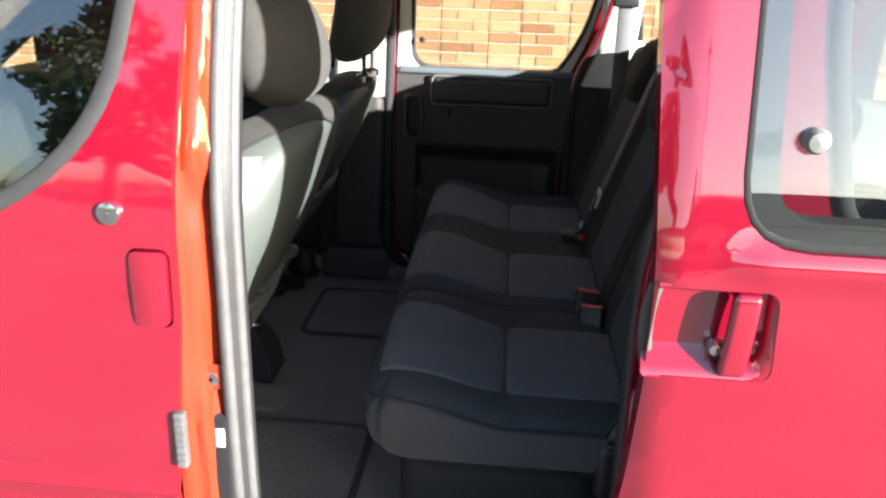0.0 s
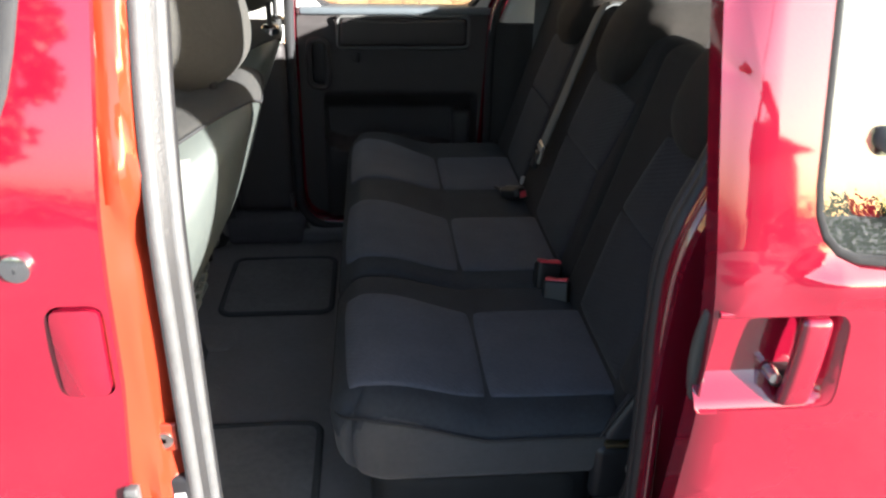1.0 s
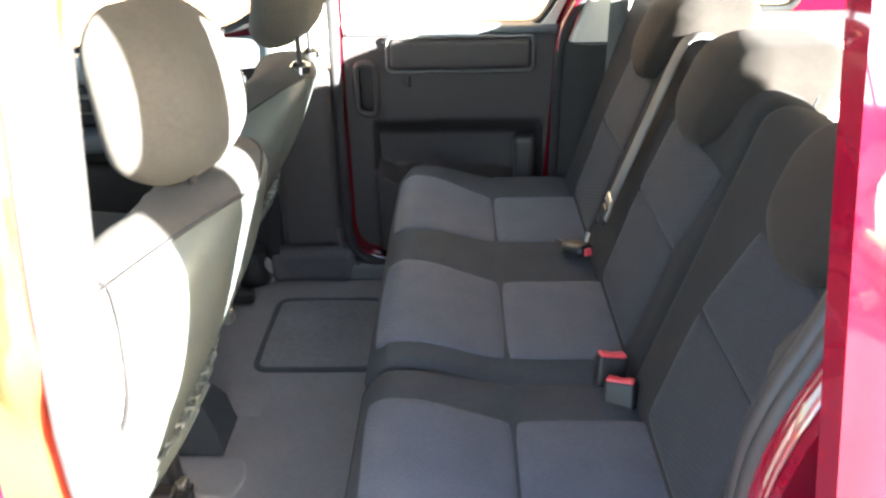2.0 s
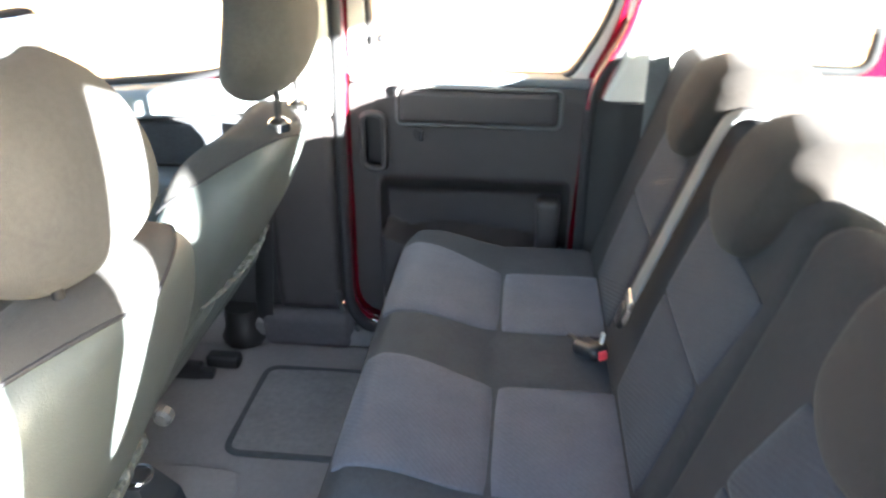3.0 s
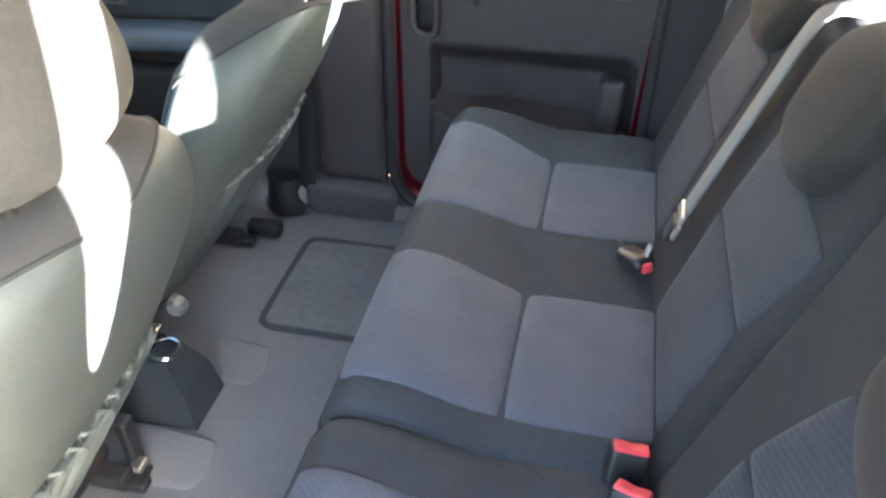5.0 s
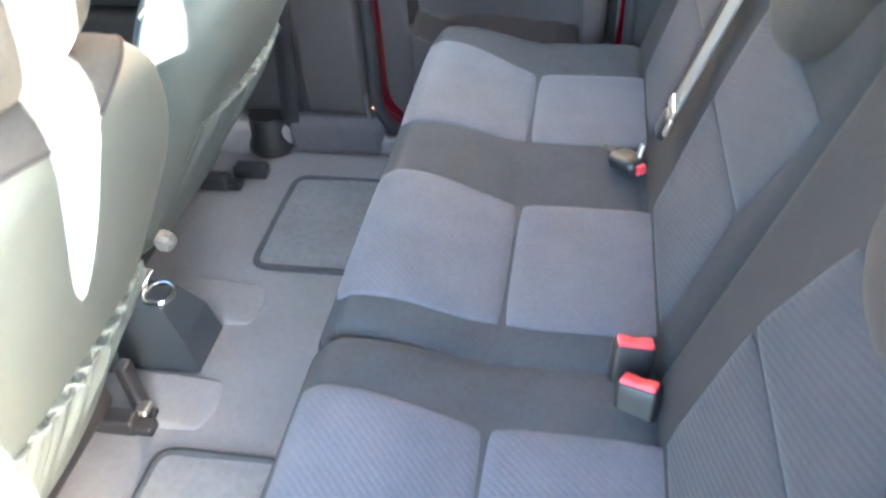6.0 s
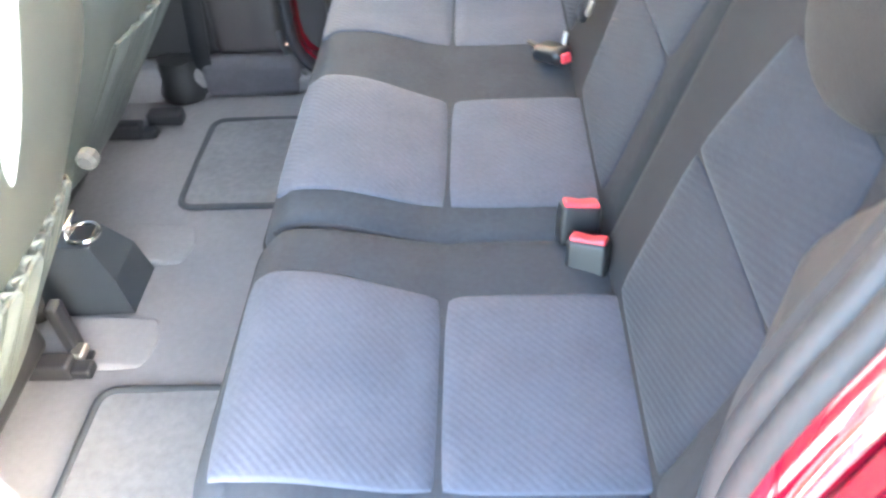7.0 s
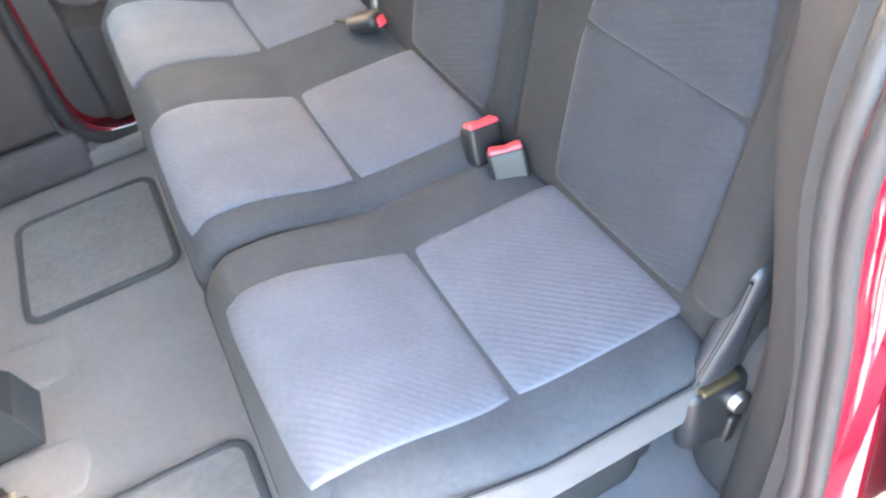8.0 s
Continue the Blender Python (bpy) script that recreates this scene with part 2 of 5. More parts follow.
def sweep(name, pts, profile, mat, parent=None, closed=False, up=(0, 0, 1), label="", sharp=50, smooth=0):
    """A profile (points across and up) carried along a line of points."""
    P = [Vector(p) for p in pts]
    for _ in range(smooth):
        Q = []
        m = len(P)
        for i in range(m if closed else m - 1):
            a, b = P[i], P[(i + 1) % m]
            Q += [a.lerp(b, 0.25), a.lerp(b, 0.75)]
        if not closed:
            Q = [P[0]] + Q + [P[-1]]
        P = Q
    m, n = len(P), len(profile)
    verts, faces = [], []
    for i, p in enumerate(P):
        a = P[(i - 1) % m] if closed or i else p
        b = P[(i + 1) % m] if closed or i < m - 1 else p
        t = (b - a).normalized()
        side = t.cross(Vector(up))
        side = side.normalized() if side.length > 1e-6 else Vector((1, 0, 0))
        nn = side.cross(t)
        verts += [p + side * u + nn * v for u, v in profile]
    for i in range(m if closed else m - 1):
        for j in range(n):
            a, b = i * n + j, i * n + (j + 1) % n
            c, d = ((i + 1) % m) * n + (j + 1) % n, ((i + 1) % m) * n + j
            faces.append((a, b, c, d))
    if not closed:
        faces += [tuple(range(n)), tuple(range((m - 1) * n, m * n))]
    return mesh_object(name, verts, faces, mat, parent, sharp, label)


def ring(w, h, n=10):
    return [(w * math.cos(2 * math.pi * i / n), h * math.sin(2 * math.pi * i / n)) for i in range(n)]


def flat(w, h):
    b = min(w, h) * 0.35
    return [(-w, -h + b), (-w + b, -h), (w - b, -h), (w, -h + b), (w, h - b), (w - b, h), (-w + b, h), (-w, h - b)]


def rounded(pts, radius=0.03, seg=5):
    """A polygon in the plane with its corners rounded. Points are (x, z) or (x, z, radius)."""
    out = []
    m = len(pts)
    for i in range(m):
        p = Vector(pts[i][:2])
        r = pts[i][2] if len(pts[i]) > 2 else radius
        a, b = Vector(pts[i - 1][:2]) - p, Vector(pts[(i + 1) % m][:2]) - p
        d = min(r, a.length * 0.49, b.length * 0.49)
        if d < 1e-4:
            out.append(p)
            continue
        s, e = p + a.normalized() * d, p + b.normalized() * d
        for j in range(seg + 1):
            t = j / seg
            out.append(s * (1 - t) ** 2 + p * 2 * t * (1 - t) + e * t ** 2)
    return out


def plate(name, outer, holes, thick, mat, parent=None, place=None, cuts=(), label="", sharp=35, bevel=0.0):
    """A sheet with openings, cut from a flat outline (u, v) and given a thickness; place(u, v, w) puts its points into the world."""
    bm = bmesh.new()
    edges = []
    for loop in (outer, *holes):
        vs = [bm.verts.new((p[0], 0, p[1])) for p in loop]
        edges += [bm.edges.new((vs[i], vs[(i + 1) % len(vs)])) for i in range(len(vs))]
    bmesh.ops.triangle_fill(bm, use_beauty=True, use_dissolve=False, edges=edges)
    for axis, values in (((0, 0, 1), [c[1] for c in cuts if c[0] == "v"]), ((1, 0, 0), [c[1] for c in cuts if c[0] == "u"])):
        for v in values:
            bmesh.ops.bisect_plane(bm, geom=bm.verts[:] + bm.edges[:] + bm.faces[:], dist=1e-5, plane_co=Vector(axis) * v, plane_no=axis)
    front = bm.faces[:]
    rim = [e for e in bm.edges if len(e.link_faces) == 1]
    copy = bmesh.ops.duplicate(bm, geom=bm.verts[:] + bm.edges[:] + front)
    pair = {}
    for a, b in copy["vert_map"].items():
        pair[a] = b
    back = [g for g in copy["geom"] if isinstance(g, bmesh.types.BMVert)]
    for v in back:
        v.co.y += thick
    for e in rim:
        a, b = e.verts
        bm.faces.new((a, b, pair[b], pair[a]))
    bmesh.ops.recalc_face_normals(bm, faces=bm.faces)
    if bevel:
        sharp_edges = [e for e in bm.edges if len(e.link_faces) == 2 and e.calc_face_angle(0) > 1.0]
        bmesh.ops.bevel(bm, geom=sharp_edges, offset=bevel, segments=2, affect="EDGES", clamp_overlap=True)
    if place:
        for v in bm.verts:
            v.co = place(v.co.x, v.co.z, v.co.y)
    me = bpy.data.meshes.new(name)
    bm.to_mesh(me)
    bm.free()
    me.polygons.foreach_set("use_smooth", [True] * len(me.polygons))
    me.set_sharp_from_angle(angle=radians(sharp))
    me.materials.append(mat)
    ob = new(name, me)
    if parent is not None:
        ob.parent = parent
        ob.matrix_parent_inverse = parent.matrix_basis.inverted()
    if label:
        ob["label"] = label
    return ob


def cut_levels(lo, hi, step, kind="v"):
    return [(kind, lo + step * i) for i in range(1, int((hi - lo) / step))]


def turned(name, pts, mat, centre, axis="z", parent=None, n=20, label="", sharp=40):
    """A body turned on a lathe: pts are (radius, height)."""
    verts, faces = [], []
    for r, hgt in pts:
        for i in range(n):
            a = 2 * math.pi * i / n
            v = Vector((r * math.cos(a), r * math.sin(a), hgt))
            if axis == "y":
                v = Vector((v.x, v.z, v.y))
            elif axis == "x":
                v = Vector((v.z, v.x, v.y))
            verts.append(v + Vector(centre))
    m = len(pts)
    for i in range(m - 1):
        for j in range(n):
            faces.append((i * n + j, i * n + (j + 1) % n, (i + 1) * n + (j + 1) % n, (i + 1) * n + j))
    faces += [tuple(range(n)), tuple(range((m - 1) * n, m * n))]
    return mesh_object(name, verts, faces, mat, parent, sharp, label)


def smoothstep(a, b, x):
    t = max(0.0, min(1.0, (x - a) / (b - a)))
    return t * t * (3 - 2 * t)


# ---- car body: plan ----
# x runs to the rear of the car, y across it from the near side to the far side, z up. The near flank stands at y = 0.
FAR = 1.70
FLOOR_Z = 0.345


def flank(z):
    """How far the flank leans in at a height."""
    up = max(0.0, z - 1.03)
    low = max(0.0, 0.82 - z)
    return 0.24 * up * up / (up + 0.05) + 0.12 * low * low


def near_place(offset):
    return lambda u, v, w: Vector((u, offset + flank(v) + w, v))


def far_place(offset):
    return lambda u, v, w: Vector((u, FAR - offset - flank(v) - w, v))


# ---- ground and surroundings ----
def quad_sheet(name, x0, x1, y0, y1, z, mat, label, kind="structure", category="ground"):
    ob = mesh_object(name, [(x0, y0, z - 0.05), (x1, y0, z - 0.05), (x1, y1, z - 0.05), (x0, y1, z - 0.05), (x0, y0, z), (x1, y0, z), (x1, y1, z), (x0, y1, z)],
                     [(0, 1, 2, 3), (4, 5, 6, 7), (0, 1, 5, 4), (1, 2, 6, 5), (2, 3, 7, 6), (3, 0, 4, 7)], mat)
    return tagged(ob, label, category, kind=kind)


quad_sheet("ground", -400, 400, -400, 400, 0.0, ASPHALT, "worn grey tarmac driveway reaching to the horizon")


# ---- body shell ----
OPENING = rounded([(-0.385, 0.40, 0.10), (0.150, 0.40, 0.10), (0.160, 0.62), (0.160, 0.92), (0.166, 1.04, 0.05), (0.228, 1.16, 0.06), (0.262, 1.30, 0.08), (0.285, 1.60, 0.10), (-0.345, 1.60, 0.08), (-0.373, 1.25, 0.1), (-0.385, 0.95, 0.1)], 0.05)
DOOR_WINDOW = rounded([(-0.335, 1.038, 0.07), (0.124, 1.038, 0.04), (0.156, 1.085, 0.05), (0.200, 1.17, 0.05), (0.233, 1.30, 0.06), (0.253, 1.54, 0.07), (-0.325, 1.54, 0.07)], 0.05)
QUARTER_WINDOW = rounded([(0.385, 1.07), (0.80, 1.06), (0.765, 1.56), (0.360, 1.54), (0.352, 1.30, 0.05)], 0.05)
FRONT_WINDOW = rounded([(-1.42, 0.950, 0.04), (-0.675, 1.022, 0.14), (-0.515, 1.15, 0.14), (-0.462, 1.40, 0.1), (-0.455, 1.53, 0.06), (-1.02, 1.53, 0.08)], 0.06)
LEVELS = cut_levels(0.3, 1.72, 0.06)


def belly(z):
    """The seal stands further out below the waist than above it."""
    return 0.037 * smoothstep(0.72, 1.0, z)


def loop_at(loop, y0, lean, far=False, waist=0.0):
    return [Vector((p[0], (FAR - y0 - lean * flank(p[1])) if far else (y0 + waist * belly(p[1]) + lean * flank(p[1])), p[1])) for p in loop]


def grown(loop, d):
    """The loop moved outwards by d (inwards if negative)."""
    m = len(loop)
    area = sum(loop[i][0] * loop[(i + 1) % m][1] - loop[(i + 1) % m][0] * loop[i][1] for i in range(m))
    s = 1 if area > 0 else -1
    out = []
    for i in range(m):
        a, b = Vector(loop[i - 1][:2]), Vector(loop[(i + 1) % m][:2])
        t = (b - a).normalized()
        out.append(Vector(loop[i][:2]) + Vector((t.y, -t.x)) * d * s)
    return out


def hind(loop):
    """The open run of the loop that leaves out its upright front side."""
    keep = [p[0] > -0.35 for p in loop]
    i0 = next(i for i in range(len(loop)) if keep[i] and not keep[i - 1])
    run = list(loop[i0:]) + list(loop[:i0])
    return [p for p in run if p[0] > -0.35]


car = thing("car_body", "red car body on the driveway, one side door open", "car", (0.0, 0.85, 0.0))
SIDE_OUT = rounded([(-0.44, 0.22, 0.02), (1.17, 0.26, 0.08), (1.07, 1.66, 0.1), (1.00, 1.72, 0.1), (-0.41, 1.72, 0.02)], 0.02)
NEAR_OUT = rounded([(-0.44, 0.22, 0.02), (1.17, 0.26, 0.08), (1.07, 1.66, 0.1), (1.00, 1.72, 0.1), (-0.37, 1.72, 0.02), (-0.37, 1.60, 0.004), (0.285, 1.60, 0.10), (0.262, 1.30, 0.08), (0.228, 1.16, 0.06), (0.166, 1.04, 0.05), (0.160, 0.92), (0.160, 0.62), (0.150, 0.40, 0.10), (-0.44, 0.40, 0.004)], 0.05)
plate("near_side_panel", NEAR_OUT, [QUARTER_WINDOW], 0.012, RED, car, near_place(0.012), LEVELS)
plate("far_side_panel", SIDE_OUT, [OPENING, QUARTER_WINDOW], 0.012, RED, car, far_place(0.012), LEVELS)
sweep("near_door_jamb", loop_at(hind(grown(OPENING, 0.006)), 0.018, 0.9, False, 1.0), flat(0.005, 0.024), RED, car, False, (0, 1, 0), "red painted door jamb")
sweep("far_door_jamb", loop_at(grown(OPENING, 0.009), 0.100, 1.0, True), flat(0.006, 0.014), RED, car, True, (0, 1, 0), "red painted door jamb")
near_seal = sweep("near_door_seal", loop_at(hind(grown(OPENING, 0.010)), 0.052, 0.9, False, 1.0), ring(0.013, 0.013, 12), DARK_SEAL, car, False, (0, 1, 0), "grey double-ribbed rubber door seal")
sweep("seal_rib", loop_at(hind(grown(OPENING, 0.005)), 0.030, 0.9, False, 1.0), ring(0.010, 0.011, 12), DARK_SEAL, near_seal, False, (0, 1, 0))
rear_run = [p for p in grown(OPENING, 0.009) if p[0] > 0.15 and 0.97 < p[1] < 1.56]
sweep("far_jamb_return", loop_at(rear_run, 0.092, 1.0, True), flat(0.006, 0.050), RED, car, False, (0, 1, 0), "red painted return of the door jamb")
scuff_run = [p for p in grown(OPENING, 0.040) if p[0] < -0.22 and p[1] < 0.62]
sweep("scuff_lip", loop_at(scuff_run, 0.140, 0.9, True), ring(0.006, 0.008, 8), TRIM_PALE, car, False, (0, 1, 0), "pale scuffed lip below the door seal")
sweep("far_door_seal", loop_at(grown(OPENING, 0.016), 0.128, 0.9, True), ring(0.014, 0.018, 12), RUBBER, car, True, (0, 1, 0), "black rubber door seal")
for side, far in (("near", False), ("far", True)):
    plate("quarter_glass", grown(QUARTER_WINDOW, 0.012), [], 0.004, GLASS, car, (far_place if far else near_place)(0.026), LEVELS, "clear rear quarter window glass").visible_shadow = False
    sweep("quarter_window_rubber", loop_at(QUARTER_WINDOW, 0.016, 1.0, far), flat(0.010, 0.012), RUBBER, car, True, (0, 1, 0))
# sills, roof, tailgate, windscreen
for y0 in (0.02, 1.60):
    soft_box("sill", (-0.33, y0 + 0.04, 0.30), (2.95, 0.10, 0.18), 0.02, RED, car, (20, 2, 2))
soft_box("roof", (-0.075, 0.85, 1.740), (2.32, 1.52, 0.05), 0.02, RED, car, (12, 10, 1), 2, lambda x, y, z: (x, y, z - 0.07 * (y / 0.7) ** 4))
soft_box("headliner", (-0.085, 0.85, 1.685), (2.24, 1.30, 0.02), 0.008, HEADLINER, car, (12, 10, 1), 2, lambda x, y, z: (x, y, z - 0.06 * (y / 0.65) ** 4), label="pale grey cloth headliner")
for y0, s in ((0.15, 1), (1.55, -1)):
    soft_box("roof_rail", (-0.095, y0, 1.645), (2.27, 0.12, 0.07), 0.02, PALE_TRIM, car, (12, 2, 2), label="pale grey roof rail trim")
# unseen tail: its place and window opening are set to shape the sun patches
TAIL = lambda u, v, w: Vector((1.150 + 0.06 * smoothstep(1.0, 0.4, v) - 0.16 * max(0, v - 1.0) + w, u, v))
plate("tailgate", rounded([(0.02, 0.35), (1.68, 0.35), (1.66, 1.05), (1.60, 1.70), (0.10, 1.70), (0.04, 1.05)], 0.04), [rounded([(0.085, 1.06), (1.61, 1.06), (1.580, 1.60), (0.120, 1.60)], 0.04)], 0.03, RED, car, TAIL, LEVELS)
plate("rear_glass", rounded([(0.070, 1.04), (1.63, 1.04), (1.595, 1.62), (0.105, 1.62)], 0.05), [], 0.004, GLASS, car, lambda u, v, w: TAIL(u, v, w + 0.012), LEVELS).visible_shadow = False
SCREEN = lambda u, v, w: Vector((-1.72 + 0.95 * (v - 1.0) / 0.7 + w, u, v))
plate("windscreen", rounded([(0.18, 1.0), (1.52, 1.0), (1.42, 1.70), (0.28, 1.70)], 0.06), [], 0.005, GLASS, car, SCREEN, LEVELS, "clear windscreen glass").visible_shadow = False
for y0, s in ((0.12, 1), (1.58, -1)):
    sweep("windscreen_pillar", [(-1.76, y0, 0.98), (-1.25, y0 + s * 0.05, 1.38), (-0.80, y0 + s * 0.10, 1.69)], flat(0.03, 0.035), BLACK, car, False, (0, 1, 0))
soft_box("bonnet", (-2.15, 0.85, 0.90), (0.85, 1.50, 0.10), 0.04, RED, car, (4, 8, 1), 3, lambda x, y, z: (x, y, z + 0.12 * x - 0.06 * (y / 0.75) ** 4))
soft_box("nose", (-2.2, 0.85, 0.55), (0.75, 1.60, 0.60), 0.10, RED, car, (4, 8, 4))
for x in (-1.85, 0.95):
    for y in (0.10, 1.60):
        tyre = turned("wheel", [(0.0, -0.085), (0.20, -0.085), (0.29, -0.08), (0.305, -0.05), (0.305, 0.05), (0.29, 0.08), (0.20, 0.085), (0.0, 0.085)], RUBBER, (x, y, 0.305), "y", car, 28)
# floor pan, load floor
soft_box("floor_pan", (-0.35, 0.85, 0.315), (2.7, 1.52, 0.05), 0.015, CARPET, car, (24, 16, 1), 2, label="grey fitted carpet on the floor pan")
soft_box("load_floor", (0.73, 0.85, 0.50), (0.82, 1.40, 0.06), 0.02, TRIM, car, (6, 6, 1), 2, label="dark carpeted load floor")
soft_box("firewall", (-1.70, 0.85, 0.66), (0.10, 1.50, 0.66), 0.03, TRIM, car, (2, 8, 4), 2)

# near B pillar: painted post in front of the door opening, with the inner trim behind it
PILLAR = rounded([(-0.475, 0.30, 0.01), (-0.392, 0.30, 0.01), (-0.392, 0.60), (-0.389, 1.0, 0.05), (-0.374, 1.31, 0.05), (-0.352, 1.66, 0.01), (-0.43, 1.66, 0.01)], 0.03)


def pillar_skin(u, v, w):
    """The post turns in towards the opening in two folds, with a shallow pressing at the waist."""
    edge = -0.388 + 0.05 * max(0, v - 1.0)
    t = u - edge + 0.056
    fold = 0.010 * smoothstep(-0.01, 0.006, t) + 0.75 * max(0, t - 0.010) + 0.008 * math.sin(v * 9.0 + 0.6 * math.sin(v * 23.0)) * smoothstep(0.0, 0.02, t) - 0.006 * math.exp(-((t - 0.022 - 0.004 * math.sin(v * 6.0)) / 0.006) ** 2)
    dent = (0.014 * math.exp(-((v - 1.06) / 0.030) ** 2) - 0.008 * math.exp(-((v - 1.115) / 0.018) ** 2) + 0.006 * math.exp(-((v - 0.80) / 0.05) ** 2)) * smoothstep(0.0, 0.02, t)
    return Vector((u, 0.016 + fold + dent + flank(v) + w, v))


plate("near_centre_pillar", PILLAR, [], 0.03, SUNLIT_RED, car, pillar_skin, cut_levels(0.3, 1.72, 0.025) + cut_levels(-0.475, -0.35, 0.006, "u"), "thinly painted orange-red door pillar with pressed folds")
soft_box("pillar_trim", (-0.475, 0.125, 0.95), (0.15, 0.06, 1.30), 0.025, TRIM, car, (4, 2, 12), 3, lambda x, y, z: (x + 0.04 * max(0, z), y + 0.9 * flank(z + 0.95), z), label="dark grey inner pillar trim")
HOLE = pillar_skin(-0.419, 0.794, 0.0)
turned("jamb_hole_rim", [(0.011, -0.004), (0.011, 0.004), (0.006, 0.004), (0.006, -0.003)], STEEL, HOLE, "y", car, 16, "bare metal rim of a threaded hole")
soft_box("hole_plate", HOLE + Vector((0.001, 0.001, 0.003)), (0.030, 0.006, 0.040), 0.0025, SUNLIT_RED, car, (1, 1, 1), 2)
# no real hole: a black block gives the dark inside it
soft_box("hole_shadow", HOLE + Vector((0, -0.0015, 0)), (0.011, 0.005, 0.011), 0.0024, BLACK, car, (1, 1, 1), 3, label="dark threaded hole")
latch = soft_box("latch_plate", pillar_skin(-0.409, 0.640, 0.0) + Vector((0, -0.003, 0)), (0.032, 0.016, 0.20), 0.008, BLACK, car, (2, 1, 6), 3, label="black plastic door latch plate")
soft_box("latch_label", pillar_skin(-0.409, 0.640, 0.0) + Vector((0, -0.0115, 0.062)), (0.013, 0.003, 0.030), 0.001, LABEL_WHITE, latch, (1, 1, 1), 1, label="small white sticker")
soft_box("check_strap", (-0.449, -0.002, 0.722), (0.016, 0.014, 0.088), 0.003, SEAL, car, (1, 1, 8), 2, label="ribbed grey plastic guide")
for i in range(7):
    soft_box("guide_rib", (-0.447, -0.0095, 0.690 + i * 0.011), (0.014, 0.004, 0.004), 0.0015, SEAL, car, (1, 1, 1), 1)

PILLAR_LINE = [(-0.383 + 0.03 * max(0, z - 1.2), 0.053 + 0.9 * flank(z), z) for z in [0.36 + 0.05 * i for i in range(26)]]
pillar_seal = sweep("pillar_seal", PILLAR_LINE, [(-(a * 0.70 + b * 0.70), a * 0.70 - b * 0.70) for a, b in ring(0.023, 0.006, 14)], DARK_SEAL, car, False, (0, 1, 0), "wide grey rubber seal along the door pillar")
for along in (-0.013, 0.009):
    sweep("seal_rib", PILLAR_LINE, [(-(a * 0.70 + b * 0.70), a * 0.70 - b * 0.70) for a, b in [(p + along, q) for p, q in ring(0.0085, 0.009, 12)]], SEAL, pillar_seal, False, (0, 1, 0))
# near rear pillar: inner trim, quarter panel, striker
NEAR_TRIM = rounded([(0.166, 0.36), (0.170, 0.92), (0.178, 1.04), (0.240, 1.16), (0.275, 1.30), (0.295, 1.58, 0.02), (0.33, 1.58, 0.02), (0.322, 1.30, 0.03), (0.335, 1.085, 0.03), (1.05, 1.075, 0.03), (1.05, 0.36, 0.02)], 0.03)
RIM_LINE = [(0.30, 0.160), (0.92, 0.168), (1.04, 0.178), (1.16, 0.240), (1.30, 0.272), (1.58, 0.295), (1.80, 0.30)]


def rim_x(z):
    """Where the trim's front edge lies at a height."""
    for (z0, x0), (z1, x1) in zip(RIM_LINE, RIM_LINE[1:]):
        if z <= z1:
            return x0 + (x1 - x0) * max(0.0, (z - z0) / (z1 - z0))
    return RIM_LINE[-1][1]


FAR_TRIM = rounded([(0.166, 0.36), (0.170, 0.92), (0.174, 0.985), (0.185, 1.012), (0.40, 1.012), (0.45, 1.082), (1.05, 1.082, 0.03), (1.05, 0.36, 0.02)], 0.02)
for far in (False, True):
    lean = (lambda u, v, w: Vector((u, FAR - 0.118 - 0.9 * flank(v) - w - 0.03 * smoothstep(0.17, 0.25, u), v))) if far else (lambda u, v, w: Vector((u, 0.060 + belly(v) + 0.9 * flank(v) + w + (0.075 - 0.060 * smoothstep(1.04, 1.16, v)) * smoothstep(0.0, 0.055, u - rim_x(v)), v)))
    plate("quarter_trim", FAR_TRIM if far else NEAR_TRIM, [], 0.02, TRIM, car, lean, LEVELS + cut_levels(0.16, 0.36, 0.01, "u"), "dark grey moulded rear quarter trim", bevel=0.004)
soft_box("door_striker", (0.190, 0.032, 1.035), (0.014, 0.020, 0.020), 0.005, STEEL, car, (1, 2, 2), 2, label="steel door striker on the jamb")
# wheel arch cover beside the bench and the painted inner sill
soft_box("inner_sill", (-0.10, 0.10, 0.375), (0.62, 0.09, 0.06), 0.02, TRIM_LIGHT, car, (8, 2, 1), 3, label="grey plastic sill cover")
soft_box("far_inner_sill", (-0.10, 1.560, 0.365), (0.66, 0.07, 0.05), 0.015, CARPET, car, (8, 2, 1), 3, label="carpeted inner sill")
soft_box("far_front_sill_cover", (-0.98, 1.560, 0.375), (0.72, 0.10, 0.10), 0.02, CARPET, car, (8, 2, 2), 3, label="carpeted front sill")
soft_box("wheel_arch", (0.42, 0.20, 0.52), (0.40, 0.14, 0.36), 0.06, TRIM, car, (4, 3, 4), 3, lambda x, y, z: (x + 0.05 * max(0, z), y, z))
# far B pillar trim
soft_box("far_pillar_trim", (-0.50, 1.575, 0.70), (0.17, 0.07, 0.52), 0.025, LINING, car, (4, 2, 12), 3)
soft_box("far_pillar_upper", (-0.475, 1.560, 1.305), (0.15, 0.07, 0.72), 0.025, PALE_TRIM, car, (4, 2, 14), 3, lambda x, y, z: (x * (1 - 0.25 * z) + 0.06 * z, y - 0.9 * flank(z + 1.305) + 0.016, z), label="pale grey upper pillar trim")
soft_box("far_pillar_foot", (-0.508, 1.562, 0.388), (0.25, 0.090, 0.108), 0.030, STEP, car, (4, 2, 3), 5)
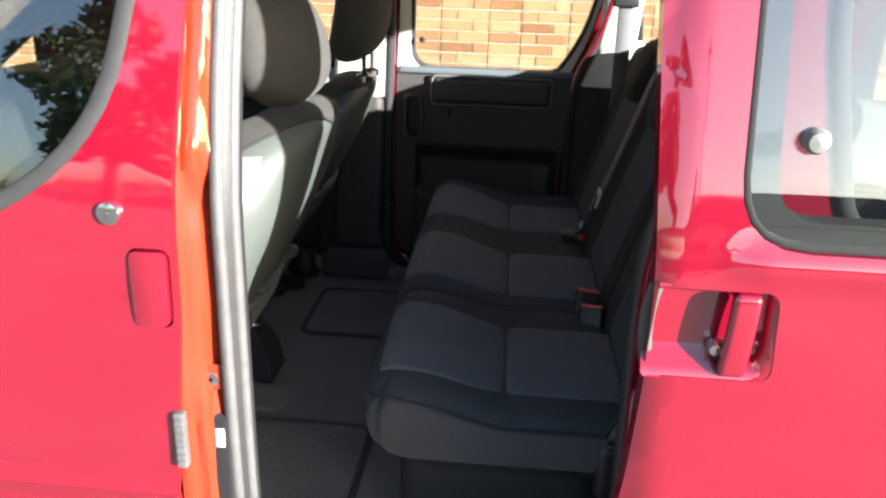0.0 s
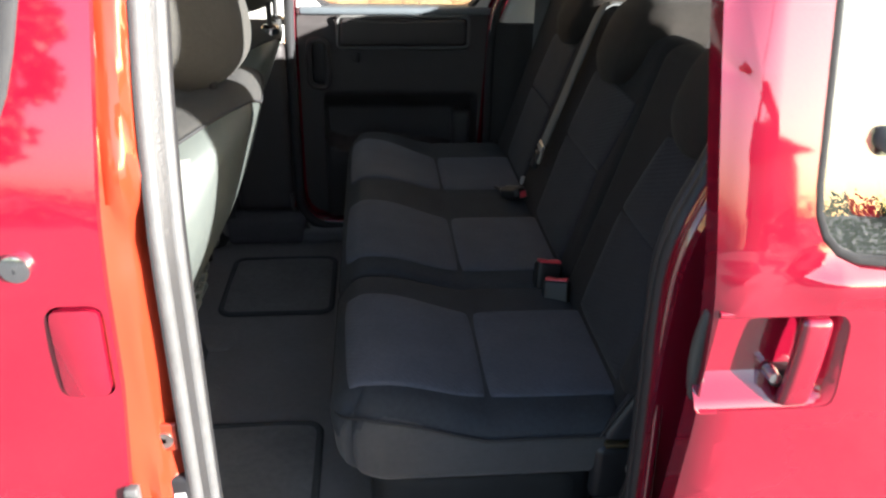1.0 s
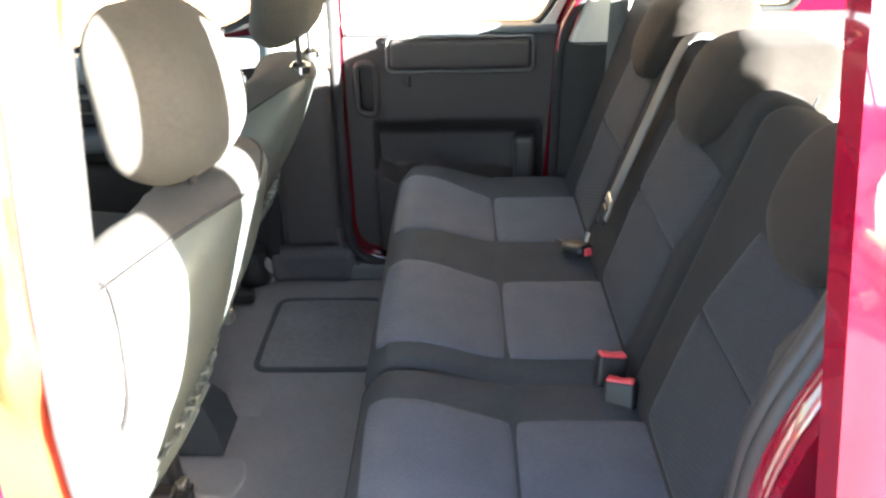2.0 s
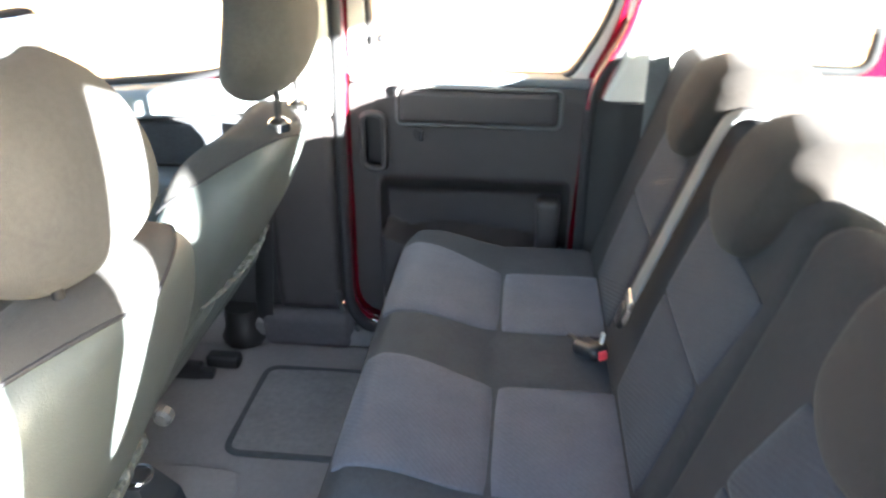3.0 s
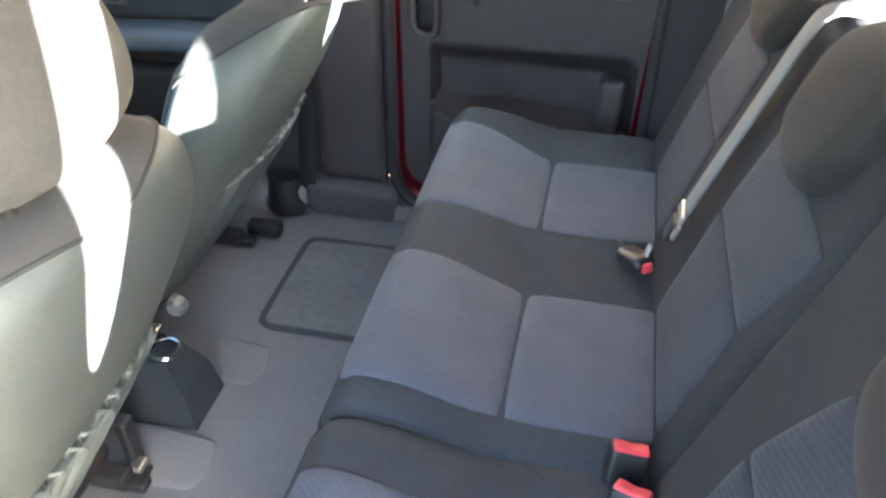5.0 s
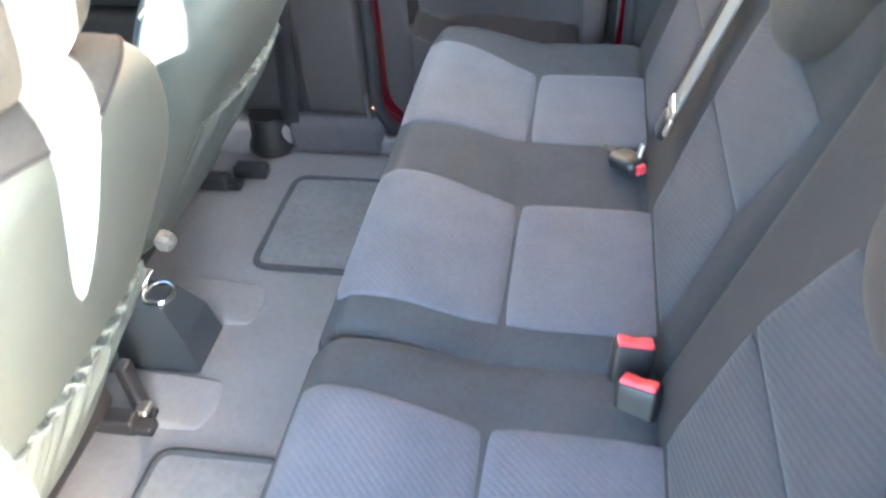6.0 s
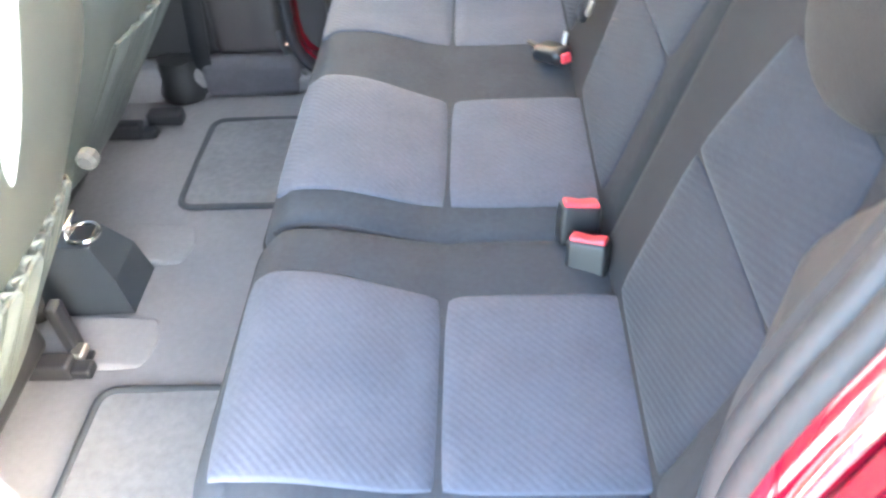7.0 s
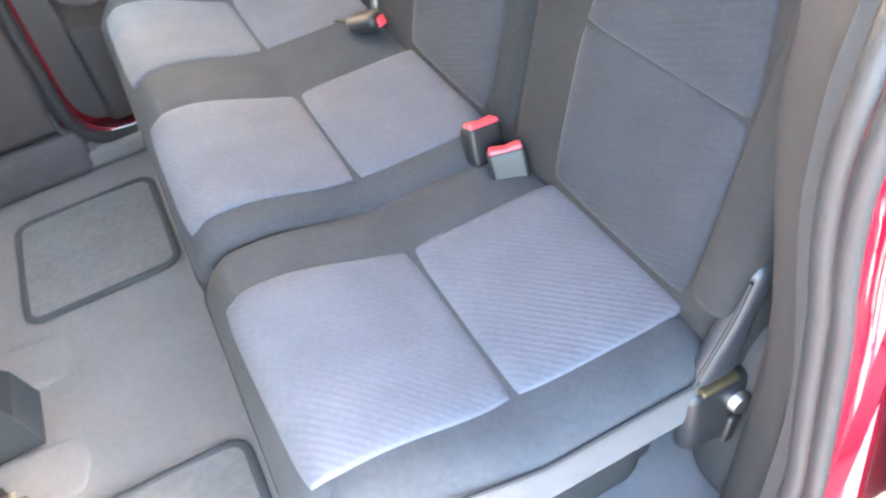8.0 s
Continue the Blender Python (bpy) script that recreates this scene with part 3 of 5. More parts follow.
# far rear pillar upper trim and belt guide
soft_box("far_rear_pillar_upper", (0.300, 1.545, 1.32), (0.115, 0.05, 0.60), 0.02, PALE_TRIM, car, (3, 2, 12), 3, lambda x, y, z: (x + 0.05 * z, y - 0.9 * flank(z + 1.30) + 0.03, z), label="pale grey upper pillar trim")
soft_box("far_rear_pillar_corner", (0.286, 1.556, 1.075), (0.13, 0.05, 0.16), 0.02, PALE_TRIM, car, (3, 2, 4), 3, lambda x, y, z: (x + 0.35 * z, y - 0.9 * flank(z + 1.08) + 0.02, z))


# ---- near front door ----
front_door = thing("front_door", "closed red front car door with a flush handle and round key lock", "car door", (-0.95, 0.0, 0.3))
FD_OUT = rounded([(-1.62, 0.30, 0.03), (-0.474, 0.30, 0.03), (-0.464, 0.63), (-0.4385, 0.90), (-0.434, 1.11), (-0.420, 1.31), (-0.397, 1.62, 0.05), (-1.05, 1.64, 0.05), (-1.62, 1.10, 0.05)], 0.03)
HANDLE_CUT = rounded([(-0.499, 0.893), (-0.4445, 0.893), (-0.4425, 1.004), (-0.499, 1.004)], 0.016)


def door_skin(u, v, w):
    crease = 0.006 * math.exp(-((v - 0.625) / 0.012) ** 2)
    return Vector((u, flank(v) + w - crease, v))


plate("door_skin", FD_OUT, [FRONT_WINDOW, HANDLE_CUT], 0.012, RED, front_door, door_skin, LEVELS + cut_levels(0.59, 0.66, 0.008), bevel=0.003)
sweep("window_rubber", loop_at(grown(FRONT_WINDOW, -0.010), 0.006, 1.0), flat(0.0115, 0.010), RUBBER, front_door, True, (0, 1, 0), "black rubber window surround")
plate("window_glass", grown(FRONT_WINDOW, -0.004), [], 0.004, GLASS, front_door, near_place(0.014), LEVELS, "clear side window glass").visible_shadow = False
plate("door_handle", grown(HANDLE_CUT, -0.003), [], 0.02, RED, front_door, lambda u, v, w: Vector((u, flank(v) + w - 0.002 - 0.009 * math.cos((u + 0.471) * 45) * math.cos((v - 0.948) * 20), v)), cut_levels(0.89, 1.0, 0.015) + cut_levels(-0.50, -0.43, 0.01, "u"), "flush red flap handle", bevel=0.003)
lock = turned("key_lock", [(0.0145, 0.004), (0.0155, -0.001), (0.0145, -0.005), (0.010, -0.0065), (0.0, -0.007)], CHROME, (-0.516, 0.0, 1.049), "y", front_door, 28, "round bare metal key lock")
soft_box("key_slot", (-0.516, -0.0072, 1.049), (0.002, 0.002, 0.007), 0.0008, BLACK, lock, (1, 1, 1), 1)
plate("door_trim", rounded([(-1.60, 0.36), (-0.50, 0.36), (-0.50, 0.99), (-1.60, 0.93)], 0.04), [], 0.04, TRIM, front_door, near_place(0.055), LEVELS)

# ---- near sliding door, slid open ----
slide = thing("sliding_door", "red sliding car side door, slid open along the flank", "car door", (0.60, -0.10, 0.3))
SLIDE_OFF = -0.125
# the unseen lower front corner is drawn forward to block low sun
SD_OUT = rounded([(0.098, 0.33, 0.05), (0.80, 0.33, 0.05), (0.93, 1.0), (0.98, 1.62, 0.05), (0.118, 1.62, 0.05), (0.132, 1.28), (0.145, 1.06), (0.147, 0.93), (0.140, 0.79), (0.118, 0.62)], 0.04)
SD_WINDOW = rounded([(0.222, 1.090, 0.075), (0.82, 1.088, 0.08), (0.89, 1.53, 0.08), (0.222, 1.53, 0.07)], 0.06)
RECESS = rounded([(0.144, 0.941, 0.004), (0.280, 0.941), (0.274, 1.046), (0.150, 1.046, 0.004)], 0.018)


def slide_skin(u, v, w):
    swell = -0.010 * math.exp(-((v - 1.075) / 0.018) ** 2) * smoothstep(0.20, 0.26, u)
    return Vector((u, SLIDE_OFF + flank(v) + w + 0.012 * smoothstep(0.165, 0.138, u) + swell, v))


plate("door_skin", SD_OUT, [SD_WINDOW, RECESS], 0.028, RED, slide, slide_skin, LEVELS + cut_levels(1.03, 1.12, 0.011) + cut_levels(0.13, 0.30, 0.018, "u"), bevel=0.003)
sweep("window_rubber", loop_at(grown(SD_WINDOW, -0.004), SLIDE_OFF + 0.006, 1.0), flat(0.004, 0.006), MATT_BLACK, slide, True, (0, 1, 0), "thin black rubber window surround")
plate("window_glass", grown(SD_WINDOW, 0.004), [], 0.005, GLASS, slide, near_place(SLIDE_OFF + 0.008), LEVELS, "clear sliding door window glass").visible_shadow = False
turned("window_knob", [(0.0, 0.012), (0.012, 0.012), (0.012, 0.0), (0.0135, -0.008), (0.010, -0.014), (0.0, -0.016)], TRIM_LIGHT, (0.290, SLIDE_OFF + flank(1.2) + 0.004, 1.202), "y", slide, 24, "grey round window catch knob")
plate("handle_recess", grown(RECESS, 0.004), [], 0.004, RED, slide, lambda u, v, w: Vector((u, SLIDE_OFF + flank(v) + w + 0.001 + 0.0255 * (1 - smoothstep(0.250, 0.277, u)) * min(1.0, max(0.0, (v - 0.943) / 0.026)), v)), cut_levels(0.94, 1.05, 0.005) + cut_levels(0.14, 0.29, 0.008, "u"), "red moulded handle recess")
sweep("recess_wall", [(u, SLIDE_OFF + 0.026 + flank(1.046), 1.046) for u in (0.149, 0.262)], flat(0.003, 0.024), RED, slide, False, (0, 1, 0))
grip = soft_box("pull_handle", (0.239, SLIDE_OFF + 0.004, 0.994), (0.030, 0.016, 0.098), 0.007, RED, slide, (3, 2, 6), 3, lambda x, y, z: (x + 0.06 * z, y - 0.004 * math.cos(z * 28), z), label="upright red pull handle")
turned("handle_screw", [(0.0, -0.006), (0.006, -0.005), (0.007, 0.002), (0.007, 0.012)], CHROME, (0.218, SLIDE_OFF + 0.012, 0.972), "y", grip, 14, "bare metal handle pivot")
soft_box("handle_pivot", (0.232, SLIDE_OFF + 0.024, 0.968), (0.03, 0.03, 0.02), 0.006, BLACK, grip, (1, 1, 1), 2)
soft_box("edge_guard", (0.156, SLIDE_OFF + 0.024, 0.990), (0.016, 0.012, 0.105), 0.0055, EDGE_GREY, slide, (1, 2, 6), 3, lambda x, y, z: (x - 0.012 + 0.02 * (z / 0.056) ** 2 * 0.4, y, z), label="grey plastic latch cover on the door edge")
INNER_HOLE = rounded([(0.268, 1.112, 0.05), (0.80, 1.110, 0.06), (0.86, 1.51, 0.06), (0.262, 1.51, 0.05)], 0.05)
plate("door_inner", grown(SD_OUT, -0.012), [INNER_HOLE, rounded([(0.166, 0.944), (0.278, 0.944), (0.272, 1.043), (0.166, 1.043)], 0.012)], 0.03, TRIM, slide, near_place(SLIDE_OFF + 0.030), LEVELS)
plate("door_trim", rounded([(0.20, 0.40), (0.82, 0.40), (0.88, 1.03), (0.20, 1.03)], 0.05), [], 0.012, TRIM, slide, near_place(SLIDE_OFF + 0.061), LEVELS, "dark grey moulded door lining")

# ---- far sliding door, closed ----
far_slide = thing("sliding_door", "closed sliding side door with dark grey moulded lining", "car door", (-0.10, 1.66, 0.4))
plate("door_skin", grown(OPENING, 0.014), [DOOR_WINDOW], 0.02, RED, far_slide, far_place(-0.012), LEVELS)
plate("window_glass", grown(DOOR_WINDOW, 0.01), [], 0.005, GLASS, far_slide, far_place(0.026), LEVELS, "clear sliding door window glass").visible_shadow = False
sweep("window_rubber", loop_at(DOOR_WINDOW, 0.050, 1.0, True), flat(0.005, 0.024), RUBBER, far_slide, True, (0, 1, 0), "black rubber window surround")
LINING_LOW = rounded([(-0.381, 0.410, 0.09), (0.134, 0.418, 0.09), (0.150, 0.62), (0.165, 0.92), (0.172, 1.03, 0.02), (-0.381, 1.03, 0.02)], 0.03)
PULL = rounded([(-0.352, 0.822), (-0.298, 0.815), (-0.298, 0.955), (-0.352, 0.955)], 0.024)


def lip_z(u):
    """The upper edge of the pocket's front, which dips and rises along the door."""
    return 0.628 + 0.020 * math.exp(-((u + 0.30) / 0.03) ** 2) + 0.014 * math.exp(-((u + 0.14) / 0.09) ** 2) - 0.25 * max(0.0, u - 0.02)


def lining_skin(u, v, w):
    """A flat waist, a deep pocket pressed in below it, and the pocket's lip standing proud under that."""
    y = FAR - 0.090 - w
    inside = smoothstep(-0.318, -0.305, u) * smoothstep(0.150, 0.130, u)
    y += inside * (0.062 * smoothstep(0.805, 0.735, v) * smoothstep(lip_z(u) - 0.010, lip_z(u) + 0.016, v) - 0.022 * smoothstep(lip_z(u) + 0.016, lip_z(u) - 0.010, v))
    y += 0.012 * smoothstep(0.99, 1.03, v)
    return Vector((u, y, v))


plate("lining", LINING_LOW, [grown(PULL, -0.004)], 0.010, LINING, far_slide, lining_skin, cut_levels(0.40, 1.04, 0.007) + cut_levels(-0.38, 0.18, 0.008, "u"), "dark grey moulded door lining")
LINING_UP = rounded([(-0.381, 1.022, 0.01), (0.158, 1.022, 0.01), (0.172, 1.06), (0.215, 1.16, 0.05), (0.248, 1.30, 0.06), (0.270, 1.585, 0.08), (-0.342, 1.585, 0.06), (-0.368, 1.25, 0.1)], 0.03)
plate("lining_upper", LINING_UP, [grown(DOOR_WINDOW, 0.004)], 0.012, PALE_TRIM, far_slide, far_place(0.075), LEVELS, "pale grey window frame lining")
sweep("pull_cup_rim", [(p[0], FAR - 0.106, p[1]) for p in PULL], ring(0.009, 0.012, 10), LINING, far_slide, True, (0, 1, 0), "moulded rim of the pull cup")
soft_box("pull_cup", (-0.325, FAR - 0.075, 0.888), (0.055, 0.03, 0.14), 0.012, BLACK, far_slide, (2, 1, 4), 2, label="black pull cup")
tray = soft_box("ledge_pad", (-0.077, FAR - 0.108, 0.978), (0.365, 0.036, 0.078), 0.014, LINING, far_slide, (8, 2, 3), 3, label="dark padded ledge")
sweep("ledge_piping", [(p[0], FAR - 0.112, p[1]) for p in rounded([(-0.266, 0.934), (0.112, 0.934), (0.112, 1.022), (-0.266, 1.022)], 0.016)], ring(0.005, 0.006, 8), TRIM_LIGHT, tray, True, (0, 1, 0))
soft_box("sill_cap", (-0.10, FAR - 0.075, 1.035), (0.55, 0.06, 0.022), 0.009, BLUE_TRIM, far_slide, (8, 2, 1), 3, label="blue-grey window sill cap")
knob = turned("lock_knob", [(0.017, 0.002), (0.017, -0.005), (0.013, -0.007), (0.011, -0.003), (0.0, -0.003)], BUCKLE_GREY, (-0.215, FAR - 0.094, 0.905), "y", far_slide, 20, "round dark lock knob")
soft_box("lock_tab", (-0.212, FAR - 0.101, 0.903), (0.008, 0.010, 0.028), 0.003, BLACK, knob, (1, 1, 1), 2)
turned("window_catch", [(0.008, 0.01), (0.010, -0.01), (0.007, -0.022), (0.0, -0.024)], BLACK, (-0.300, FAR - 0.085 - flank(1.13), 1.130), "y", far_slide, 14, "small window hinge stud")
soft_box("window_latch", (0.228, FAR - 0.11 - flank(1.32), 1.322), (0.035, 0.02, 0.025), 0.007, BLACK, far_slide, (2, 1, 1), 2, label="black window latch")

soft_box("pocket_post", (0.097, FAR - 0.085, 0.668), (0.056, 0.06, 0.16), 0.016, LINING, far_slide, (2, 1, 3), 3, lambda x, y, z: (x * (1 + z * 1.5), y, z), label="moulded post of the door pocket")

# ---- far front door ----
far_front = thing("front_door", "closed front car door seen from inside with armrest and mirror", "car door", (-1.0, 1.66, 0.3))
plate("door_skin", FD_OUT, [FRONT_WINDOW], 0.03, RED, far_front, far_place(0.0), LEVELS)
plate("window_glass", FRONT_WINDOW, [], 0.004, GLASS, far_front, far_place(0.02), LEVELS, "clear side window glass").visible_shadow = False
sweep("window_rubber", loop_at(grown(FRONT_WINDOW, -0.004), 0.038, 1.0, True), flat(0.008, 0.02), RUBBER, far_front, True, (0, 1, 0))
plate("lining", rounded([(-1.60, 0.36), (-0.57, 0.36), (-0.57, 0.985), (-1.60, 0.90)], 0.04), [], 0.03, TRIM, far_front, far_place(0.058), LEVELS)
soft_box("sill_pad", (-1.07, FAR - 0.085, 0.948), (1.04, 0.095, 0.075), 0.025, SKYLIT_SILL, far_front, (12, 2, 2), 3, lambda x, y, z: (x, y, z + 0.085 * x), label="blue-grey padded door sill")
soft_box("insert", (-1.07, FAR - 0.090, 0.850), (1.02, 0.03, 0.11), 0.010, DARK_CLOTH, far_front, (12, 1, 2), 2, lambda x, y, z: (x, y, z + 0.05 * x), label="charcoal cloth door insert")
soft_box("armrest", (-0.93, FAR - 0.120, 0.775), (0.55, 0.10, 0.055), 0.022, BLUE_TRIM, far_front, (10, 3, 1), 3, lambda x, y, z: (x, y - 0.015 * math.cos(x * 5), z + 0.03 * x - 0.05 * abs(x)), label="blue-grey moulded armrest")
soft_box("door_pocket", (-1.05, FAR - 0.115, 0.56), (0.95, 0.07, 0.26), 0.03, TRIM, far_front, (8, 2, 4), 3)
soft_box("release_plate", (-1.10, FAR - 0.106, 0.855), (0.10, 0.012, 0.055), 0.008, TRIM_LIGHT, far_front, (3, 1, 2), 2, label="grey door release plate")
soft_box("release_lever", (-1.085, FAR - 0.112, 0.853), (0.035, 0.010, 0.035), 0.006, BLACK, far_front, (2, 1, 2), 2)
MIRROR_TURN = Matrix.Rotation(radians(-26), 3, "Z")
MIRROR_AT = Vector((-1.375, 1.865, 1.036))
mirror = soft_box("wing_mirror", MIRROR_AT + MIRROR_TURN @ Vector((-0.035, 0, 0)), (0.10, 0.180, 0.178), 0.022, MATT_BLACK, far_front, (4, 5, 5), 4, lambda x, y, z: (x, y * (1 + 1.5 * min(0, x)), z * (1 + 1.5 * min(0, x))), turn=MIRROR_TURN, label="black housing of the wing mirror")
soft_box("mirror_glass", MIRROR_AT + MIRROR_TURN @ Vector((0.0135, 0, 0)), (0.008, 0.150, 0.148), 0.0039, MIRROR, mirror, (1, 4, 4), 3, turn=MIRROR_TURN, label="wing mirror glass")
soft_box("mirror_arm", (-1.40, 1.745, 1.00), (0.07, 0.10, 0.05), 0.02, BLACK, mirror, (2, 2, 1), 3)


# ---- rear bench ----
def cushion_top(x):
    return 0.688 + 0.038 * smoothstep(0.01, -0.165, x) - 0.03 * smoothstep(-0.185, -0.25, x) - 0.004 * math.exp(-(x / 0.010) ** 2)


def round_front(x, y, hx, hy, near, far):
    """Rounds the two front corners of a plan of half size hx by hy."""
    r = near if y < 0 else far
    dx, dy = -x - (hx - r), abs(y) - (hy - r)
    if dx > 0 and dy > 0:
        k = max(dx, dy) / math.hypot(dx, dy)
        x, y = -(hx - r) - dx * k, math.copysign(hy - r + dy * k, y)
    return x, y


def pad(name, corners, base, mat, parent, n=24, rise=0.0050, label=""):
    """A stuffed panel on a curved surface: four corners (u, v), base(u, v, h) gives the place h above the surface."""
    verts, faces = [], []
    c = [Vector(p) for p in corners]
    for i in range(n + 1):
        for j in range(n + 1):
            s, t = 2 * i / n - 1, 2 * j / n - 1
            s, t = math.sin(s * math.pi / 2), math.sin(t * math.pi / 2)
            k = 1 - 0.045 * (abs(s * t)) ** 5
            a, b = (s * k + 1) / 2, (t * k + 1) / 2
            p = c[0] * (1 - a) * (1 - b) + c[1] * a * (1 - b) + c[2] * a * b + c[3] * (1 - a) * b
            e = max(abs(s), abs(t))
            hgt = -0.004 if e > 0.999 else rise * (1 - e ** 14) * (0.75 + 0.25 * (1 - s * s) * (1 - t * t)) + 0.0005
            verts.append(base(p.x, p.y, hgt))
    for i in range(n):
        for j in range(n):
            faces.append((i * (n + 1) + j, (i + 1) * (n + 1) + j, (i + 1) * (n + 1) + j + 1, i * (n + 1) + j + 1))
    return mesh_object(name, verts, faces, mat, parent, 80, label)


def on_seat(u, v, h):
    return Vector((u, v, cushion_top(u) + h))


BACK_UP = Vector((0.2873, 0, 0.9578))
BACK_OUT = Vector((-0.9578, 0, 0.2873))
BACK_TURN = Matrix((BACK_OUT * -1, Vector((0, 1, 0)), BACK_UP)).transposed()


def on_back(u, v, h):
    """u across the car, v the height."""
    return Vector((0.200 + 0.30 * (v - 0.70), u, v)) + BACK_OUT * h


def head_shape(x, y, z):
    """A saddle: the front drops to a narrow tip over the backrest, the rear is cut short."""
    low, fore = max(0.0, -z / 0.08), smoothstep(0.02, -0.06, x)
    wide = 1 - 0.30 * low ** 1.5 * fore - 0.22 * max(0.0, z / 0.08) ** 2
    return (x + 0.018 * (y / 0.118) ** 2 - 0.012 * low * fore + 0.012 * max(0.0, z / 0.08), y * wide, z + 0.30 * x * max(0.0, z / 0.08) + 0.045 * low * (1 - fore) - 0.030 * low * fore * (1 - (y / 0.131) ** 2))


def seat_unit(name, label, y0, y1, seats):
    unit = thing(name, label, "car seat", (0.0, (y0 + y1) / 2, FLOOR_Z), "rear bench seats")
    w, yc = y1 - y0, (y0 + y1) / 2

    near_r = 0.085 if y0 < 0.5 else 0.012
    far_r = 0.012 if y0 < 0.5 else 0.04

    def shape(x, y, z):
        f = max(0.0, z / 0.05)
        edge = smoothstep(w / 2, w / 2 - 0.09, abs(y))
        rx, ry = round_front(x, y, 0.225, w / 2, near_r, far_r)
        return (rx, ry, z + f * (cushion_top(x - 0.015) - 0.702 - 0.006 * (1 - edge)))

    def skirt(x, y, z):
        rx, ry = round_front(x, y, 0.226, (w + 0.006) / 2, near_r, far_r)
        tuck = max(0.0, -z / 0.055)
        return (rx * (1 - 0.05 * tuck ** 2), ry * (1 - 0.02 * tuck ** 2), z + max(0.0, z / 0.055) * (cushion_top(x - 0.01) - 0.700))

    soft_box("cushion", (-0.015, yc, 0.655), (0.45, w, 0.094), 0.042, DARK_CLOTH, unit, (24, 20, 2), 5, shape, label="charcoal cloth seat cushion border")
    soft_box("cushion_side", (-0.010, yc, 0.627), (0.452, w + 0.006, 0.108), 0.030, SIDE_CLOTH, unit, (24, 20, 3), 4, skirt, label="grey cushion skirt")
    piping = list(rounded([(-0.238, y0 - 0.003, 0.11), (0.20, y0 - 0.003), (0.20, y1 + 0.003), (-0.238, y1 + 0.003, 0.045)] if y0 < 0.5 else [(-0.238, y0 - 0.003), (0.20, y0 - 0.003), (0.20, y1 + 0.003), (-0.238, y1 + 0.003)], 0.045, 8))
    fine = [piping[i].lerp(piping[(i + 1) % len(piping)], j / 12) for i in range(len(piping)) for j in range(12)]
    sweep("cushion_piping", [(p.x, p.y, cushion_top(p.x) - 0.030) for p in fine], ring(0.0026, 0.0026, 8), RUBBER, unit, True)
    soft_box("base_cover", (0.000, yc + 0.03, 0.455), (0.36, w - 0.07, 0.19), 0.05, TRIM, unit, (8, 8, 4), 4, lambda x, y, z: (x * (1 - 0.3 * max(0, -z)), y, z), label="dark grey plastic seat base cover")
    # black fill where only shade lies below the cushion
    soft_box("base", (0.02, yc + 0.02, 0.50), (0.34, w - 0.10, 0.20), 0.03, BLACK, unit, (4, 4, 4), 3, label="dark carpeted seat base")
    soft_box("backrest", on_back(yc, 0.892, -0.052), (0.104, w, 0.562), 0.042, CHARCOAL_SHADED, unit, (3, 14, 16), 4, turn=BACK_TURN, label="charcoal cloth backrest border")
    for c0, c1, f0, f1, b0, b1, hr in seats:
        pad("seat_front_panel", [(-0.212 if y0 < 0.5 else -0.228, f0), (-0.0005, c0), (-0.0005, c1), (-0.224 if y0 < 0.5 else -0.228, f1)], on_seat, BLUE_SEAT, unit, label="blue-grey ribbed cloth panel")
        pad("seat_rear_panel", [(0.0005, c0), (0.205, c0 + 0.0), (0.205, c1), (0.0005, c1)], on_seat, BLUE_SEAT, unit, label="blue-grey ribbed cloth panel")
        pad("back_lower_panel", [(c0 + 0.005, 0.700), (c1 - 0.005, 0.700), (c1, 0.8885), (c0, 0.892)], on_back, BLUE_SHADED, unit, label="blue-grey ribbed cloth panel")
        pad("back_upper_panel", [(c0, 0.8915), (c1, 0.888), (b1, 1.035), (b0, 1.040)], on_back, BLUE_SHADED, unit, label="blue-grey ribbed cloth panel")
        soft_box("headrest", on_back(hr, 1.139, -0.046), (0.165, 0.228, 0.165), 0.046, HEAD_CLOTH, unit, (4, 12, 8), 7, head_shape, turn=BACK_TURN, label="rounded brown-grey cloth saddle headrest")
        seam = [head_shape(0.030, 0.1145 * math.sin(a), 0.083 * math.cos(a) ** 0.6 - 0.002) for a in [math.pi * (i / 40 - 0.5) * 0.96 for i in range(41)]]
        sweep("headrest_seam", [on_back(hr, 1.139, -0.046) + BACK_TURN @ Vector(p) for p in seam], ring(0.0016, 0.0016, 6), RUBBER, unit, False, (0, 0, 1))
        for s in (-1, 1):
            sweep("headrest_post", [on_back(hr + s * 0.055, 1.04, -0.05), on_back(hr + s * 0.055, 1.12, -0.05)], ring(0.006, 0.006), CHROME, unit)
    return unit


single = seat_unit("rear_seat", "single folding rear seat in blue-grey and charcoal cloth", 0.185, 0.616,
                   [(0.243, 0.498, 0.236, 0.510, 0.272, 0.450, 0.338)])
double = seat_unit("rear_seat", "double folding rear seat in blue-grey and charcoal cloth", 0.584, 1.500,
                   [(0.655, 0.918, 0.660, 0.950, 0.612, 0.895, 0.768), (1.088, 1.330, 1.085, 1.400, 1.075, 1.295, 1.140)])
sweep("gap_seam", [(-0.215 + 0.415 * i / 40, 0.600, cushion_top(-0.215 + 0.415 * i / 40) - 0.0135) for i in range(41)], ring(0.0022, 0.004, 8), RUBBER, double, label="dark seam between the cushions")
hook = thing("seat_latch", "small bare steel floor latch beside the rear seat", "seat latch", (-0.20, 0.59, FLOOR_Z))
